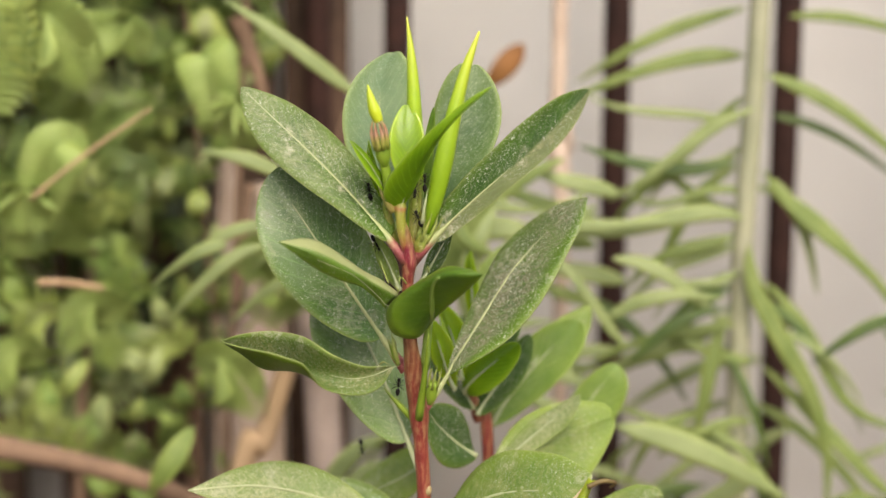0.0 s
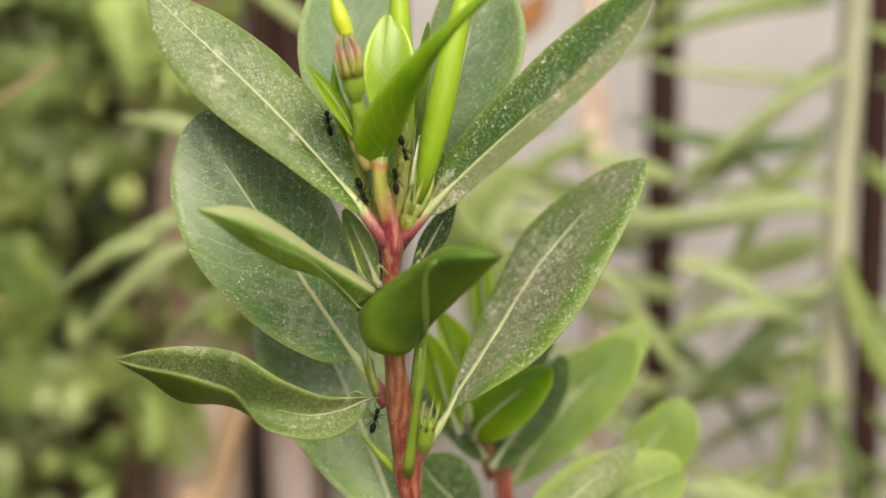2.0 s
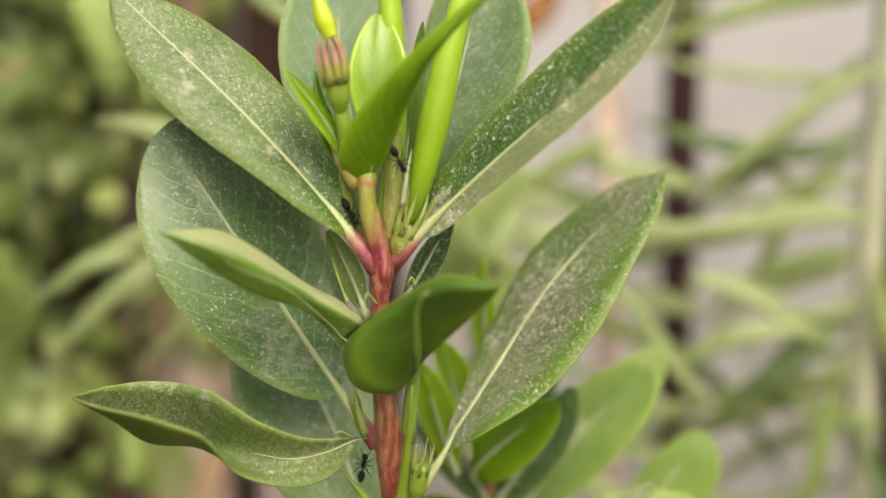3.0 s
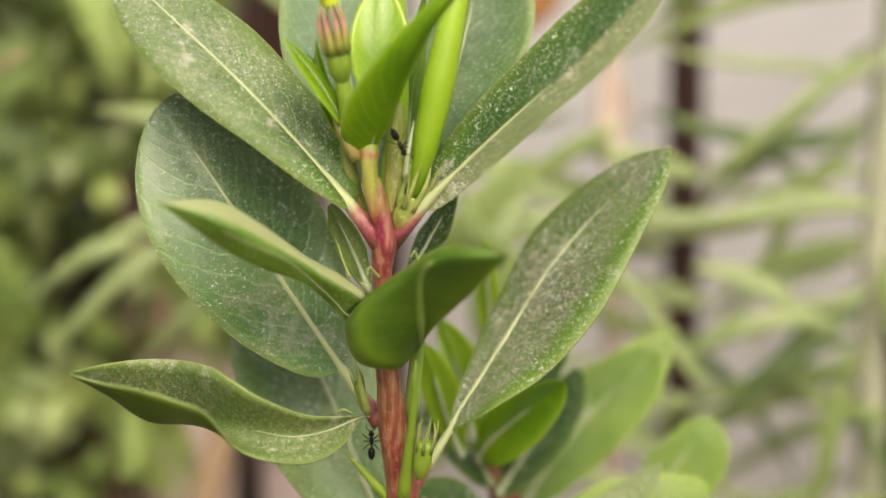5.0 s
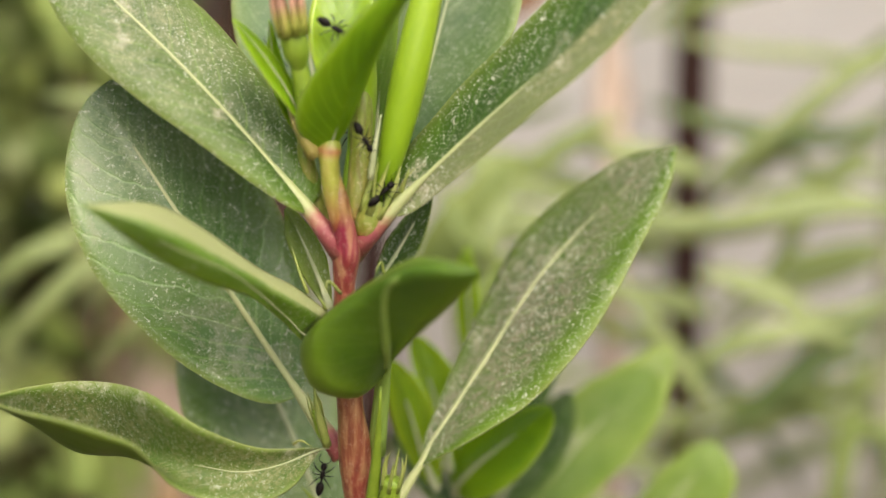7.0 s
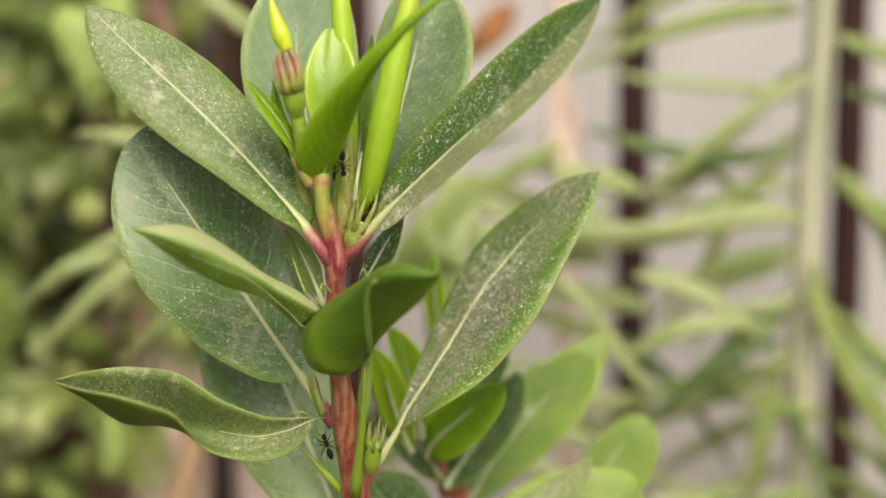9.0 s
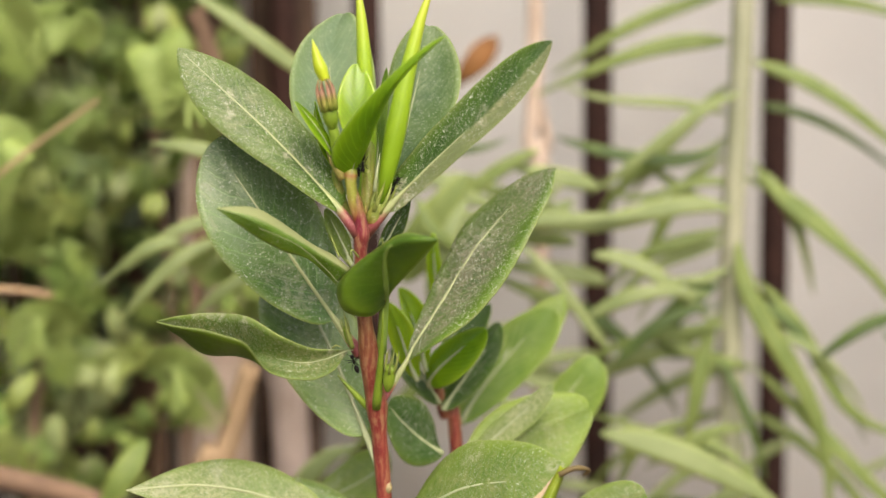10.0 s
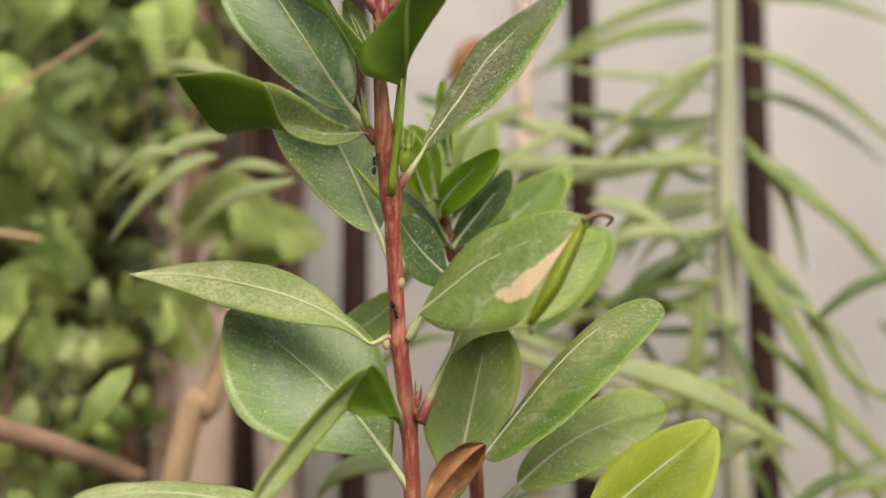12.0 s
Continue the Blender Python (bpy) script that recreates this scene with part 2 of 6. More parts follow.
LEAF = {
    "dusty_tip": blade("leaf_dusty_towards_tip", (0.030, 0.080, 0.007), (0.076, 0.150, 0.012), dust=1.35, toward=0.38, coat=0.85, scuff=0.75, specks=0.85, veins=1.3, veil=(0.33, 0.345, 0.20)),
    "dusty_low": blade("leaf_dusty_lower_half", (0.018, 0.058, 0.006), (0.052, 0.118, 0.010), dust=1.2, side=-1, scuff=0.8, specks=0.9, layer=0.9, veil=(0.36, 0.345, 0.19)),
    "dusty_twist": blade("leaf_dusty_twisted", (0.030, 0.082, 0.006), (0.066, 0.135, 0.011), dust=1.2, scuff=0.5, specks=0.4, coat=0.75, veins=0.5, spec=0.25, veil=(0.3, 0.28, 0.144)),
    "dusty_worn": blade("leaf_dusty_worn", (0.030, 0.080, 0.005), (0.078, 0.155, 0.010), dust=1.35, clean=-1, clean_at=0.70, scuff=0.4, coat=0.85, specks=0.9, veil=(0.225, 0.205, 0.145)),
    "teal": blade("leaf_teal", (0.062, 0.135, 0.028), (0.125, 0.215, 0.048), dust=1.0, coat=0.7, gloss=0.28, scuff=0.3, specks=0.8, finer=0.3, spec=0.45, veil=(0.36, 0.42, 0.228)),
    # Bluish tip film is dust plus a painted sheen of the sky.
    "teal_low": blade("leaf_teal_dust_sheen_tip", (0.040, 0.100, 0.024), (0.092, 0.172, 0.042), dust=1.25, toward=0.55, coat=0.85, gloss=0.26, scuff=0.25, specks=0.9, finer=0.4, veins=1.3, spec=0.5, veil=(0.33, 0.4, 0.22)),
    "worn_pale": blade("leaf_worn_pale", (0.055, 0.120, 0.012), (0.115, 0.200, 0.020), dust=1.15, coat=0.75, specks=0.5, scuff=0.3, clean=-1, clean_at=0.5, veins=0.35),
    "veiled": blade("leaf_veiled", (0.085, 0.160, 0.030), (0.150, 0.230, 0.050), dust=1.25, coat=0.95, gloss=0.45, specks=0.35, veins=0.5, scuff=0.3, veil=(0.42, 0.42, 0.236)),
    "mint": blade("leaf_mint", (0.105, 0.185, 0.090), (0.165, 0.245, 0.120), dust=0.5, gloss=0.42, specks=0.3, veins=0.5, veil=(0.34, 0.38, 0.213)),
    # Dust-free base is also darkened in colour for the shadow falling there.
    "veiled_tip": blade("leaf_veiled_tip_shaded_base", (0.042, 0.095, 0.026), (0.085, 0.150, 0.040), dust=1.25, gloss=0.42, specks=0.3, veins=0.5, toward=0.42, veil=(0.32, 0.38, 0.22)),
    "cup": blade("leaf_cupped", (0.052, 0.120, 0.007), (0.100, 0.188, 0.012), dust=0.12, glow=0.34, veins=0.3, specks=0.06, gloss=0.38, rim=0.95),
    "green": blade("leaf_green", (0.058, 0.130, 0.004), (0.112, 0.210, 0.008), dust=0.15, glow=0.3, veins=0.5, specks=0.1),
    "green_top": blade("leaf_green_dusty_top", (0.058, 0.135, 0.006), (0.110, 0.208, 0.011), dust=1.4, glow=0.25, veins=0.4, side=1, specks=0.3, layer=1.5, veil=(0.44, 0.45, 0.228)),
    "bright": blade("leaf_young", (0.115, 0.235, 0.005), (0.205, 0.345, 0.010), glow=0.42, veins=0.7, gloss=0.30, rim=0.7),
    "lime": blade("leaf_lime", (0.17, 0.30, 0.012), (0.28, 0.42, 0.022), glow=0.36, veins=0.6, gloss=0.18, spec=0.6, rim=0.9),
    # Darker copy of the leaf green, with shade put into its colour.
    "dark": blade("leaf_shade_in_colour", (0.022, 0.062, 0.006), (0.050, 0.115, 0.012), dust=0.2),
    "pale": blade("leaf_pale", (0.10, 0.18, 0.022), (0.175, 0.265, 0.038), dust=0.9, coat=0.55, specks=0.4, scuff=0.3, veins=0.5),
    "far": blade("leaf_far", (0.085, 0.165, 0.022), (0.170, 0.260, 0.045), dust=0.3, specks=0.2),
    "yellow": blade("leaf_yellowing", (0.16, 0.23, 0.008), (0.25, 0.31, 0.012), dust=0.12, glow=0.3, specks=0.2, veins=0.25),
    "damaged": blade("leaf_damaged", (0.070, 0.150, 0.012), (0.135, 0.22, 0.03), dust=1.0, coat=0.55, patch=(0.70, 0.20), scuff=0.4, veins=0.5, specks=0.5),
}
RIB = stalk_like("midrib_pale", [(0.3, (0.31, 0.36, 0.18)), (0.7, (0.43, 0.46, 0.27))], 200)
RIB_GREEN = stalk_like("midrib_green", [(0.3, (0.13, 0.22, 0.03)), (0.7, (0.19, 0.28, 0.05))], 200)
RIB_PINK = stalk_like("midrib_pink_base", [(0.3, (0.28, 0.33, 0.13)), (0.7, (0.38, 0.41, 0.20))], 240, specks=0.2,
                      along=[(0.0, (0.20, 0.008, 0.035)), (0.042, (0.24, 0.010, 0.055)), (0.068, (0.29, 0.07, 0.07)), (0.10, (0.33, 0.37, 0.16)), (1.0, (0.41, 0.44, 0.26))])
STEM = stalk_like("stem_red", [(0.25, (0.10, 0.015, 0.012)), (0.5, (0.20, 0.035, 0.025)), (0.75, (0.30, 0.11, 0.05))], 260, 0.30, streak=0.5,
                  along=[(0.0, (0.25, 0.060, 0.045)), (0.45, (0.25, 0.045, 0.038)), (0.58, (0.19, 0.022, 0.022)), (0.68, (0.22, 0.09, 0.04)),
                         (0.79, (0.20, 0.040, 0.032)), (0.83, (0.20, 0.012, 0.040)), (0.88, (0.20, 0.012, 0.045)), (0.92, (0.17, 0.09, 0.025)), (1.0, (0.16, 0.19, 0.02))], specks=0.12)
BUD = stalk_like("bud_green", [(0.3, (0.15, 0.26, 0.008)), (0.7, (0.26, 0.38, 0.014))], 150, 0.36, 0.12,
                 along=[(0.0, (0.10, 0.19, 0.006)), (0.3, (0.19, 0.32, 0.008)), (0.6, (0.26, 0.39, 0.012)), (1.0, (0.50, 0.54, 0.04))])
BUD_YELLOW = stalk_like("bud_yellow", [(0.3, (0.32, 0.42, 0.012)), (0.7, (0.46, 0.52, 0.02))], 150, 0.4, 0.12)
CALYX = stalk_like("calyx", [(0.3, (0.30, 0.30, 0.06)), (0.7, (0.42, 0.38, 0.10))], 300, 0.5,
                   along=[(0.0, (0.17, 0.25, 0.02)), (0.25, (0.24, 0.24, 0.04)), (0.45, (0.40, 0.20, 0.16)), (0.62, (0.24, 0.085, 0.065)), (1.0, (0.30, 0.24, 0.07))], streak=0.25)
SEPAL = stalk_like("sepal", [(0.3, (0.15, 0.21, 0.03)), (0.7, (0.30, 0.33, 0.09))], 300, 0.5)
STALK = stalk_like("green_stalk", [(0.3, (0.14, 0.22, 0.014)), (0.7, (0.20, 0.29, 0.025))], 250, 0.42)
SHOOT = stalk_like("young_shoot", [(0.3, (0.20, 0.22, 0.03)), (0.7, (0.30, 0.31, 0.06))], 300, 0.42, specks=0.15, streak=0.22,
                   along=[(0.0, (0.21, 0.012, 0.03)), (0.18, (0.24, 0.03, 0.03)), (0.28, (0.25, 0.17, 0.03)), (0.42, (0.23, 0.25, 0.025)), (0.58, (0.23, 0.25, 0.025)), (0.66, (0.27, 0.09, 0.04)), (0.76, (0.19, 0.24, 0.018))])
NODE_RED = stalk_like("node_red", [(0.3, (0.14, 0.006, 0.018)), (0.7, (0.24, 0.03, 0.045))], 500, 0.4, specks=0.2)
PEDUNCLE = stalk_like("peduncle", [(0.3, (0.13, 0.18, 0.02)), (0.7, (0.21, 0.26, 0.04))], 300, 0.45, specks=0.2, streak=0.35,
                      along=[(0.0, (0.24, 0.04, 0.02)), (0.16, (0.28, 0.13, 0.025)), (0.34, (0.17, 0.18, 0.02)), (1.0, (0.14, 0.22, 0.015))])


# ---- shape helpers ----
def part(name, bm, mat, parent=None, label="", origin=(0, 0, 0)):
    me = bpy.data.meshes.new(name)
    bm.to_mesh(me)
    bm.free()
    for f in me.polygons:
        f.use_smooth = True
    me.materials.append(mat)
    ob = new(name, me)
    ob.location = origin
    if parent:
        ob.parent = parent
    if label:
        ob["label"] = label
    return ob


def curve_at(pts, u):
    """Bezier of three or four points, and its direction."""
    c = [np.array(p, float) for p in pts]
    d = [b - a for a, b in zip(c, c[1:])]
    while len(c) > 1:
        c = [a * (1 - u) + b * u for a, b in zip(c, c[1:])]
    while len(d) > 1:
        d = [a * (1 - u) + b * u for a, b in zip(d, d[1:])]
    return c[0], d[0] / (np.linalg.norm(d[0]) + 1e-12)


def along(points, n):
    """Smooth run of n places through the given ones (Catmull-Rom), with directions."""
    p = [np.array(q, float) for q in points]
    p = [2 * p[0] - p[1], *p, 2 * p[-1] - p[-2]]
    out = []
    for i in range(n):
        s = i / (n - 1) * (len(p) - 3)
        k = min(int(s), len(p) - 4)
        t = s - k
        a, b, c, d = p[k:k + 4]
        q = 0.5 * (2 * b + (c - a) * t + (2 * a - 5 * b + 4 * c - d) * t * t + (3 * b - a - 3 * c + d) * t ** 3)
        out.append(q)
    g = np.gradient(np.array(out), axis=0)
    return out, [v / (np.linalg.norm(v) + 1e-12) for v in g]


def tube(places, ways, radii, sides=10, bm=None, lumps=0.0):
    """A closed round body along places; its length runs along the first texture coordinate."""
    bm = bm or bmesh.new()
    uv = bm.loops.layers.uv.verify()
    rings, ref = [], np.array((0.31, -0.84, 0.21))
    n = len(places)
    for i, (q, w, r) in enumerate(zip(places, ways, radii)):
        a = np.cross(w, ref)
        a /= np.linalg.norm(a) + 1e-12
        b = np.cross(w, a)
        ring = []
        for k in range(sides):
            t = 2 * math.pi * k / sides
            rr = r * (1 + lumps * noise.noise(Vector(q) * 400 + Vector((k, 0, 0))))
            ring.append(bm.verts.new(q + rr * (math.cos(t) * a + math.sin(t) * b)))
        rings.append(ring)
    for i, (r0, r1) in enumerate(zip(rings, rings[1:])):
        for k in range(sides):
            f = bm.faces.new((r0[k], r0[(k + 1) % sides], r1[(k + 1) % sides], r1[k]))
            for lp, (s, v) in zip(f.loops, ((i, k), (i, k + 1), (i + 1, k + 1), (i + 1, k))):
                lp[uv].uv = (s / (n - 1), v / sides)
    for ring, s in ((rings[0][::-1], 0.0), (rings[-1], 1.0)):
        f = bm.faces.new(ring)
        for lp in f.loops:
            lp[uv].uv = (s, 0.5)
    return bm


def rounded(base, shape):
    """Radii for a body: the base radius times the shape's run of factors."""
    return [base * s for s in shape]


def blade_mesh(pts, lefts, rights, stalk=0.0, blunt=0.62, camber=0.10, wavy=0.03, thick=0.00022, nu=26, nv=6, pinch=0.0):
    """Leaf blade round its midrib curve. lefts, rights: the half-blades' spans at a quarter, half and three quarters of
    the blade's length. Closed, with thickness."""
    stops = (0.25, 0.5, 0.75)
    env = lambda s: max(math.sin(math.pi * min(max(s, 0.0), 1.0)), 0.0) ** blunt

    def span(three, s):
        out = np.zeros(3)
        for i, si in enumerate(stops):
            k = 1.0
            for j, sj in enumerate(stops):
                if j != i:
                    k *= (min(max(s, 0.08), 0.92) - sj) / (si - sj)
            out = out + k * np.array(three[i]) / env(si)
        return out * max(env(s), 0.006)
    rows, lows = [], []
    seed = Vector(pts[0]) * 900
    for i in range(nu + 1):
        s = 0.5 - 0.5 * math.cos(math.pi * i / nu)
        c, way = curve_at(pts, stalk + (1 - stalk) * s)
        L, R = span(lefts, s), span(rights, s)
        R = R * (1.0 - pinch * math.exp(-((s - 0.62) / 0.06) ** 2))
        N = np.cross(way, R - L)
        N = N / (np.linalg.norm(N) + 1e-12)
        row, low = [], []
        for j in range(-nv, nv + 1):
            v = abs(j) / nv
            side = L if j > 0 else R
            size = np.linalg.norm(side)
            p = c + side * v + N * (camber * size * 4 * v * (1 - v))
            ripple = noise.noise(seed + Vector((s * 5, j / nv * 1.5, 0)))
            p = p + N * (wavy * size * v * (ripple + 0.6 * math.sin(s * 23 + (1.5 if j > 0 else 0)) * v * v))
            row.append(p)
            low.append(p - N * (thick * (1 - 0.6 * v)))
        rows.append(row)
        lows.append(low)
    bm = bmesh.new()
    uv = bm.loops.layers.uv.verify()
    m = 2 * nv + 1
    top = [[bm.verts.new(p) for p in row] for row in rows]
    low = [[bm.verts.new(p) for p in row] for row in lows]

    def face(vs, st):
        f = bm.faces.new(vs)
        for lp, c in zip(f.loops, st):
            lp[uv].uv = c
    for i in range(nu):
        for j in range(m - 1):
            st = [(a / nu, b / (m - 1)) for a, b in ((i, j), (i, j + 1), (i + 1, j + 1), (i + 1, j))]
            face((top[i][j], top[i][j + 1], top[i + 1][j + 1], top[i + 1][j]), st)
            face((low[i + 1][j], low[i + 1][j + 1], low[i][j + 1], low[i][j]), [st[3], st[2], st[1], st[0]])
        for j in (0, m - 1):
            face((top[i][j], top[i + 1][j], low[i + 1][j], low[i][j]) if j == 0 else (top[i][j], low[i][j], low[i + 1][j], top[i + 1][j]),
                 [(i / nu, j / (m - 1))] * 4)
    for i in (0, nu):
        for j in range(m - 1):
            face((top[i][j], low[i][j], low[i][j + 1], top[i][j + 1]) if i == 0 else (top[i][j], top[i][j + 1], low[i][j + 1], low[i][j]),
                 [(i / nu, j / (m - 1))] * 4)
    return bm


def even(span, a=0.80, b=0.82):
    """Spans of a half-blade of a plain oval leaf."""
    span = np.array(span)
    return span * a, span, span * b


def leaf(plant, look_of, mids, lefts, rights, label="", rib=0.0006, pink=False, stalk=0.1, reach=0.97, **shape):
    ob = part("leaf", blade_mesh(mids, lefts, rights, stalk=stalk, **shape), LEAF[look_of], plant, label)
    n = 20
    run = [curve_at(mids, reach * i / (n - 1)) for i in range(n)]
    radii = [(0.0017 if pink else rib * 1.4) * max(0.0, 1 - i / 4) + rib * (min(i / 4, 1) * 0.85 - 0.65 * i / (n - 1)) for i in range(n)]
    part("midrib", tube([c for c, _ in run], [w for _, w in run], radii, 8), RIB_PINK if pink else RIB, ob)
    return ob

def rail_mesh(rails, marks, thick=0.0003, nu=30, nv=5, wavy=0.02):
    """Leaf blade spanned over rails that run from its base to its tip, from one edge to the other; marks: the rails' places
    across the blade, from 1 to 0. Closed, with thickness."""
    runs = [along(r, nu + 1)[0] for r in rails]
    m = (len(rails) - 1) * nv + 1
    top, span = [], np.linalg.norm(np.array(rails[0][3]) - np.array(rails[-1][3]))
    for i in range(nu + 1):
        row = along([r[i] for r in runs], m)[0]
        for j in range(m):
            ripple = noise.noise(Vector(row[j]) * 130) + 0.7 * noise.noise(Vector(row[j]) * 420)
            row[j] = row[j] + np.array((0.0, -1.0, 0.5)) * (wavy * span * ripple * math.sin(math.pi * i / nu))
        top.append(row)
    grid = np.array(top)
    du, dv = np.gradient(grid, axis=0), np.gradient(grid, axis=1)
    nrm = np.cross(du, dv)
    nrm /= np.linalg.norm(nrm, axis=2, keepdims=True) + 1e-12
    low = grid - nrm * thick
    vs = np.interp(np.arange(m) / nv, np.arange(len(rails)), marks)
    bm = bmesh.new()
    uv = bm.loops.layers.uv.verify()
    a = [[bm.verts.new(p) for p in row] for row in grid]
    b = [[bm.verts.new(p) for p in row] for row in low]

    def face(corners):
        f = bm.faces.new([(a if up else b)[i][j] for i, j, up in corners])
        for lp, (i, j, _) in zip(f.loops, corners):
            lp[uv].uv = (i / nu, vs[j])
        f.material_index = 0 if any(up for *_, up in corners) else 1
    for i in range(nu):
        for j in range(m - 1):
            face(((i, j, 1), (i, j + 1, 1), (i + 1, j + 1, 1), (i + 1, j, 1)))
            face(((i + 1, j, 0), (i + 1, j + 1, 0), (i, j + 1, 0), (i, j, 0)))
        face(((i, 0, 1), (i + 1, 0, 1), (i + 1, 0, 0), (i, 0, 0)))
        face(((i, m - 1, 1), (i, m - 1, 0), (i + 1, m - 1, 0), (i + 1, m - 1, 1)))
    for j in range(m - 1):
        face(((0, j, 1), (0, j, 0), (0, j + 1, 0), (0, j + 1, 1)))
        face(((nu, j, 1), (nu, j + 1, 1), (nu, j + 1, 0), (nu, j, 0)))
    return bm, grid


def rail_leaf(plant, look_of, rails, marks, stalk=(), rib=0.0006, pink=False, reach=1.0, middle=1, under="", label="", nv=5, **shape):
    """A bent, cupped or twisted leaf with its midrib along the middle rail; under: the look of its lower side."""
    bm, grid = rail_mesh(rails, marks, nv=nv, **shape)
    ob = part("leaf", bm, LEAF[look_of], plant, label)
    ob.data.materials.append(LEAF[under or look_of])
    q, w = along([*stalk, *grid[::3, middle * nv]], 44)
    n = max(6, int(44 * reach))
    radii = [(0.0015 if pink else rib * 1.4) * max(0.0, 1 - i / 7) + rib * (min(i / 7, 1) - 0.6 * i / (n - 1)) for i in range(n)]
    part("midrib", tube(q[:n], w[:n], radii, 8), RIB_PINK if pink else (RIB_GREEN if look_of == "cup" else RIB), ob)
    fixed(ob, plant)
    return ob


def base_empty(name, place):
    ob = new(name)
    ob.location = place
    ob.empty_display_size = 0.02
    return ob


# ---- the setting ----
def mottled(name, stops, scale, rough, relief, depth):
    m, n, l, p = material(name)
    big = ramp(n, l, noise_node(n, l, scale * 0.15, 4), [(0.3, stops[0]), (0.7, stops[1])])
    col = mix(n, l, calc(n, l, "MULTIPLY", noise_node(n, l, scale, 6, 0.65), 0.5), big, stops[2])
    l.new(col, p.inputs["Base Color"])
    p.inputs["Roughness"].default_value = rough
    bump(n, l, p, noise_node(n, l, scale * 2, 6, 0.6), relief, depth)
    return m


SOIL = mottled("soil", [(0.10, 0.065, 0.04), (0.16, 0.11, 0.07), (0.06, 0.04, 0.025)], 40, 0.95, 0.8, 0.01)
PLASTER = mottled("wall_plaster", [(0.80, 0.775, 0.755), (0.87, 0.865, 0.855), (0.77, 0.765, 0.765)], 14, 0.9, 0.4, 0.004)
IRON = stalk_like("rusty_iron", [(0.3, (0.016, 0.008, 0.007)), (0.7, (0.040, 0.017, 0.013))], 120, 0.85, 0.6)
IRON.node_tree.nodes["Principled BSDF"].inputs["Specular IOR Level"].default_value = 0.2

bm = bmesh.new()
bmesh.ops.create_grid(bm, x_segments=60, y_segments=60, size=40)
for v in bm.verts:
    v.co.z = 0.02 * noise.noise(v.co * 0.7) if v.co.length > 3 else 0.0
tagged(part("ground", bm, SOIL), "bare brown garden soil under the plants", "ground", kind="structure")


def box(x0, x1, y0, y1, z0, z1, bev=0.0):
    bm = bmesh.new()
    bmesh.ops.create_cube(bm, size=1)
    for v in bm.verts:
        v.co = ((x0 + x1) / 2 + v.co.x * (x1 - x0), (y0 + y1) / 2 + v.co.y * (y1 - y0), (z0 + z1) / 2 + v.co.z * (z1 - z0))
    if bev:
        bmesh.ops.bevel(bm, geom=bm.edges[:], offset=bev, segments=2, affect="EDGES", profile=0.5)
    return bm


tagged(part("wall_north", box(-3, 3, 0.276, 0.426, -0.05, 1.9), PLASTER), "pale pinkish plastered yard wall", "wall", kind="structure")

fence = tagged(base_empty("metal_fence", (0, 0.218, 0)), "dark rusty iron bar fence in front of the pale wall", "fence")
for i in range(-9, 10):
    x = {1: 0.0750, 2: 0.1403, 0: -0.0095, -1: -0.0398}.get(i, 0.075 + 0.0653 * (i - 1))
    bm = tube([np.array((x, 0.218, z)) for z in (0.0, 0.25, 0.5, 0.75, 1.0, 1.25)], [np.array((0, 0, 1.0))] * 6, [0.0053] * 6, 12, lumps=0.06)
    ob = part("bar", bm, IRON, fence)
    ob.location = (0, -0.218, 0)
bm = box(-0.85, 0.85, 0.213, 0.223, 0.07, 0.085, 0.001)
part("rail", bm, IRON, fence).location = (0, -0.218, 0)
bm = box(-0.85, 0.85, 0.213, 0.223, 1.10, 1.115, 0.001)
part("rail", bm, IRON, fence).location = (0, -0.218, 0)


# ---- the flowering plant ----
plant = tagged(base_empty("periwinkle_plant", (0.011, 0.024, 0)), "dusty green periwinkle plant with red stem and slender buds", "plant")


def fixed(ob, owner):
    """A part built in the place's own metres, under an owner that stands elsewhere."""
    ob.location = Vector(ob.location) - owner.location
    return ob


stem_run = [(0.011, 0.024, -0.01), (0.0105, 0.022, 0.12), (0.0092, 0.019, 0.24), (0.0084, 0.0180, 0.2842), (0.0072, 0.0160, 0.3027), (0.0050, 0.0140, 0.3211), (0.0041, 0.0130, 0.3354), (0.0027, 0.0100, 0.3571), (0.0008, 0.0060, 0.3739), (-0.0002, 0.0030, 0.3902), (0.0001, 0.0010, 0.4006), (-0.0005, 0.0000, 0.4061), (-0.0017, 0.0000, 0.4119)]
q, w = along(stem_run, 140)
STEM_HEIGHTS = (-0.01, 0.20, 0.298, 0.3027, 0.3065, 0.317, 0.3211, 0.3245, 0.335, 0.351, 0.3552, 0.360, 0.3665, 0.3705, 0.376, 0.385, 0.395, 0.3992, 0.4035, 0.4075, 0.412)
STEM_RADII = (0.0024, 0.0021, 0.0020, 0.0026, 0.0020, 0.0020, 0.0026, 0.0019, 0.0019, 0.0020, 0.0028, 0.0025, 0.0026, 0.0025, 0.0019, 0.0016, 0.00145, 0.0020, 0.0015, 0.0012, 0.0005)
radii = [np.interp(c[2], STEM_HEIGHTS, STEM_RADII) for c in q]
radii = [(a + 2 * b + c) / 4 for a, b, c in zip([radii[0], *radii], radii, [*radii[1:], radii[-1]])]
stem = part("stem", tube(q, w, radii, 16, lumps=0.08), STEM, None, "glossy red stem with swollen nodes")
stem.data.transform(Matrix.Translation((0, -0.006, -0.4)))
stem.location = (0, 0.006, 0.4)
stem.parent = plant
fixed(stem, plant)
cam.data.dof.focus_object = stem
cam.data.dof.focus_distance = 0.3


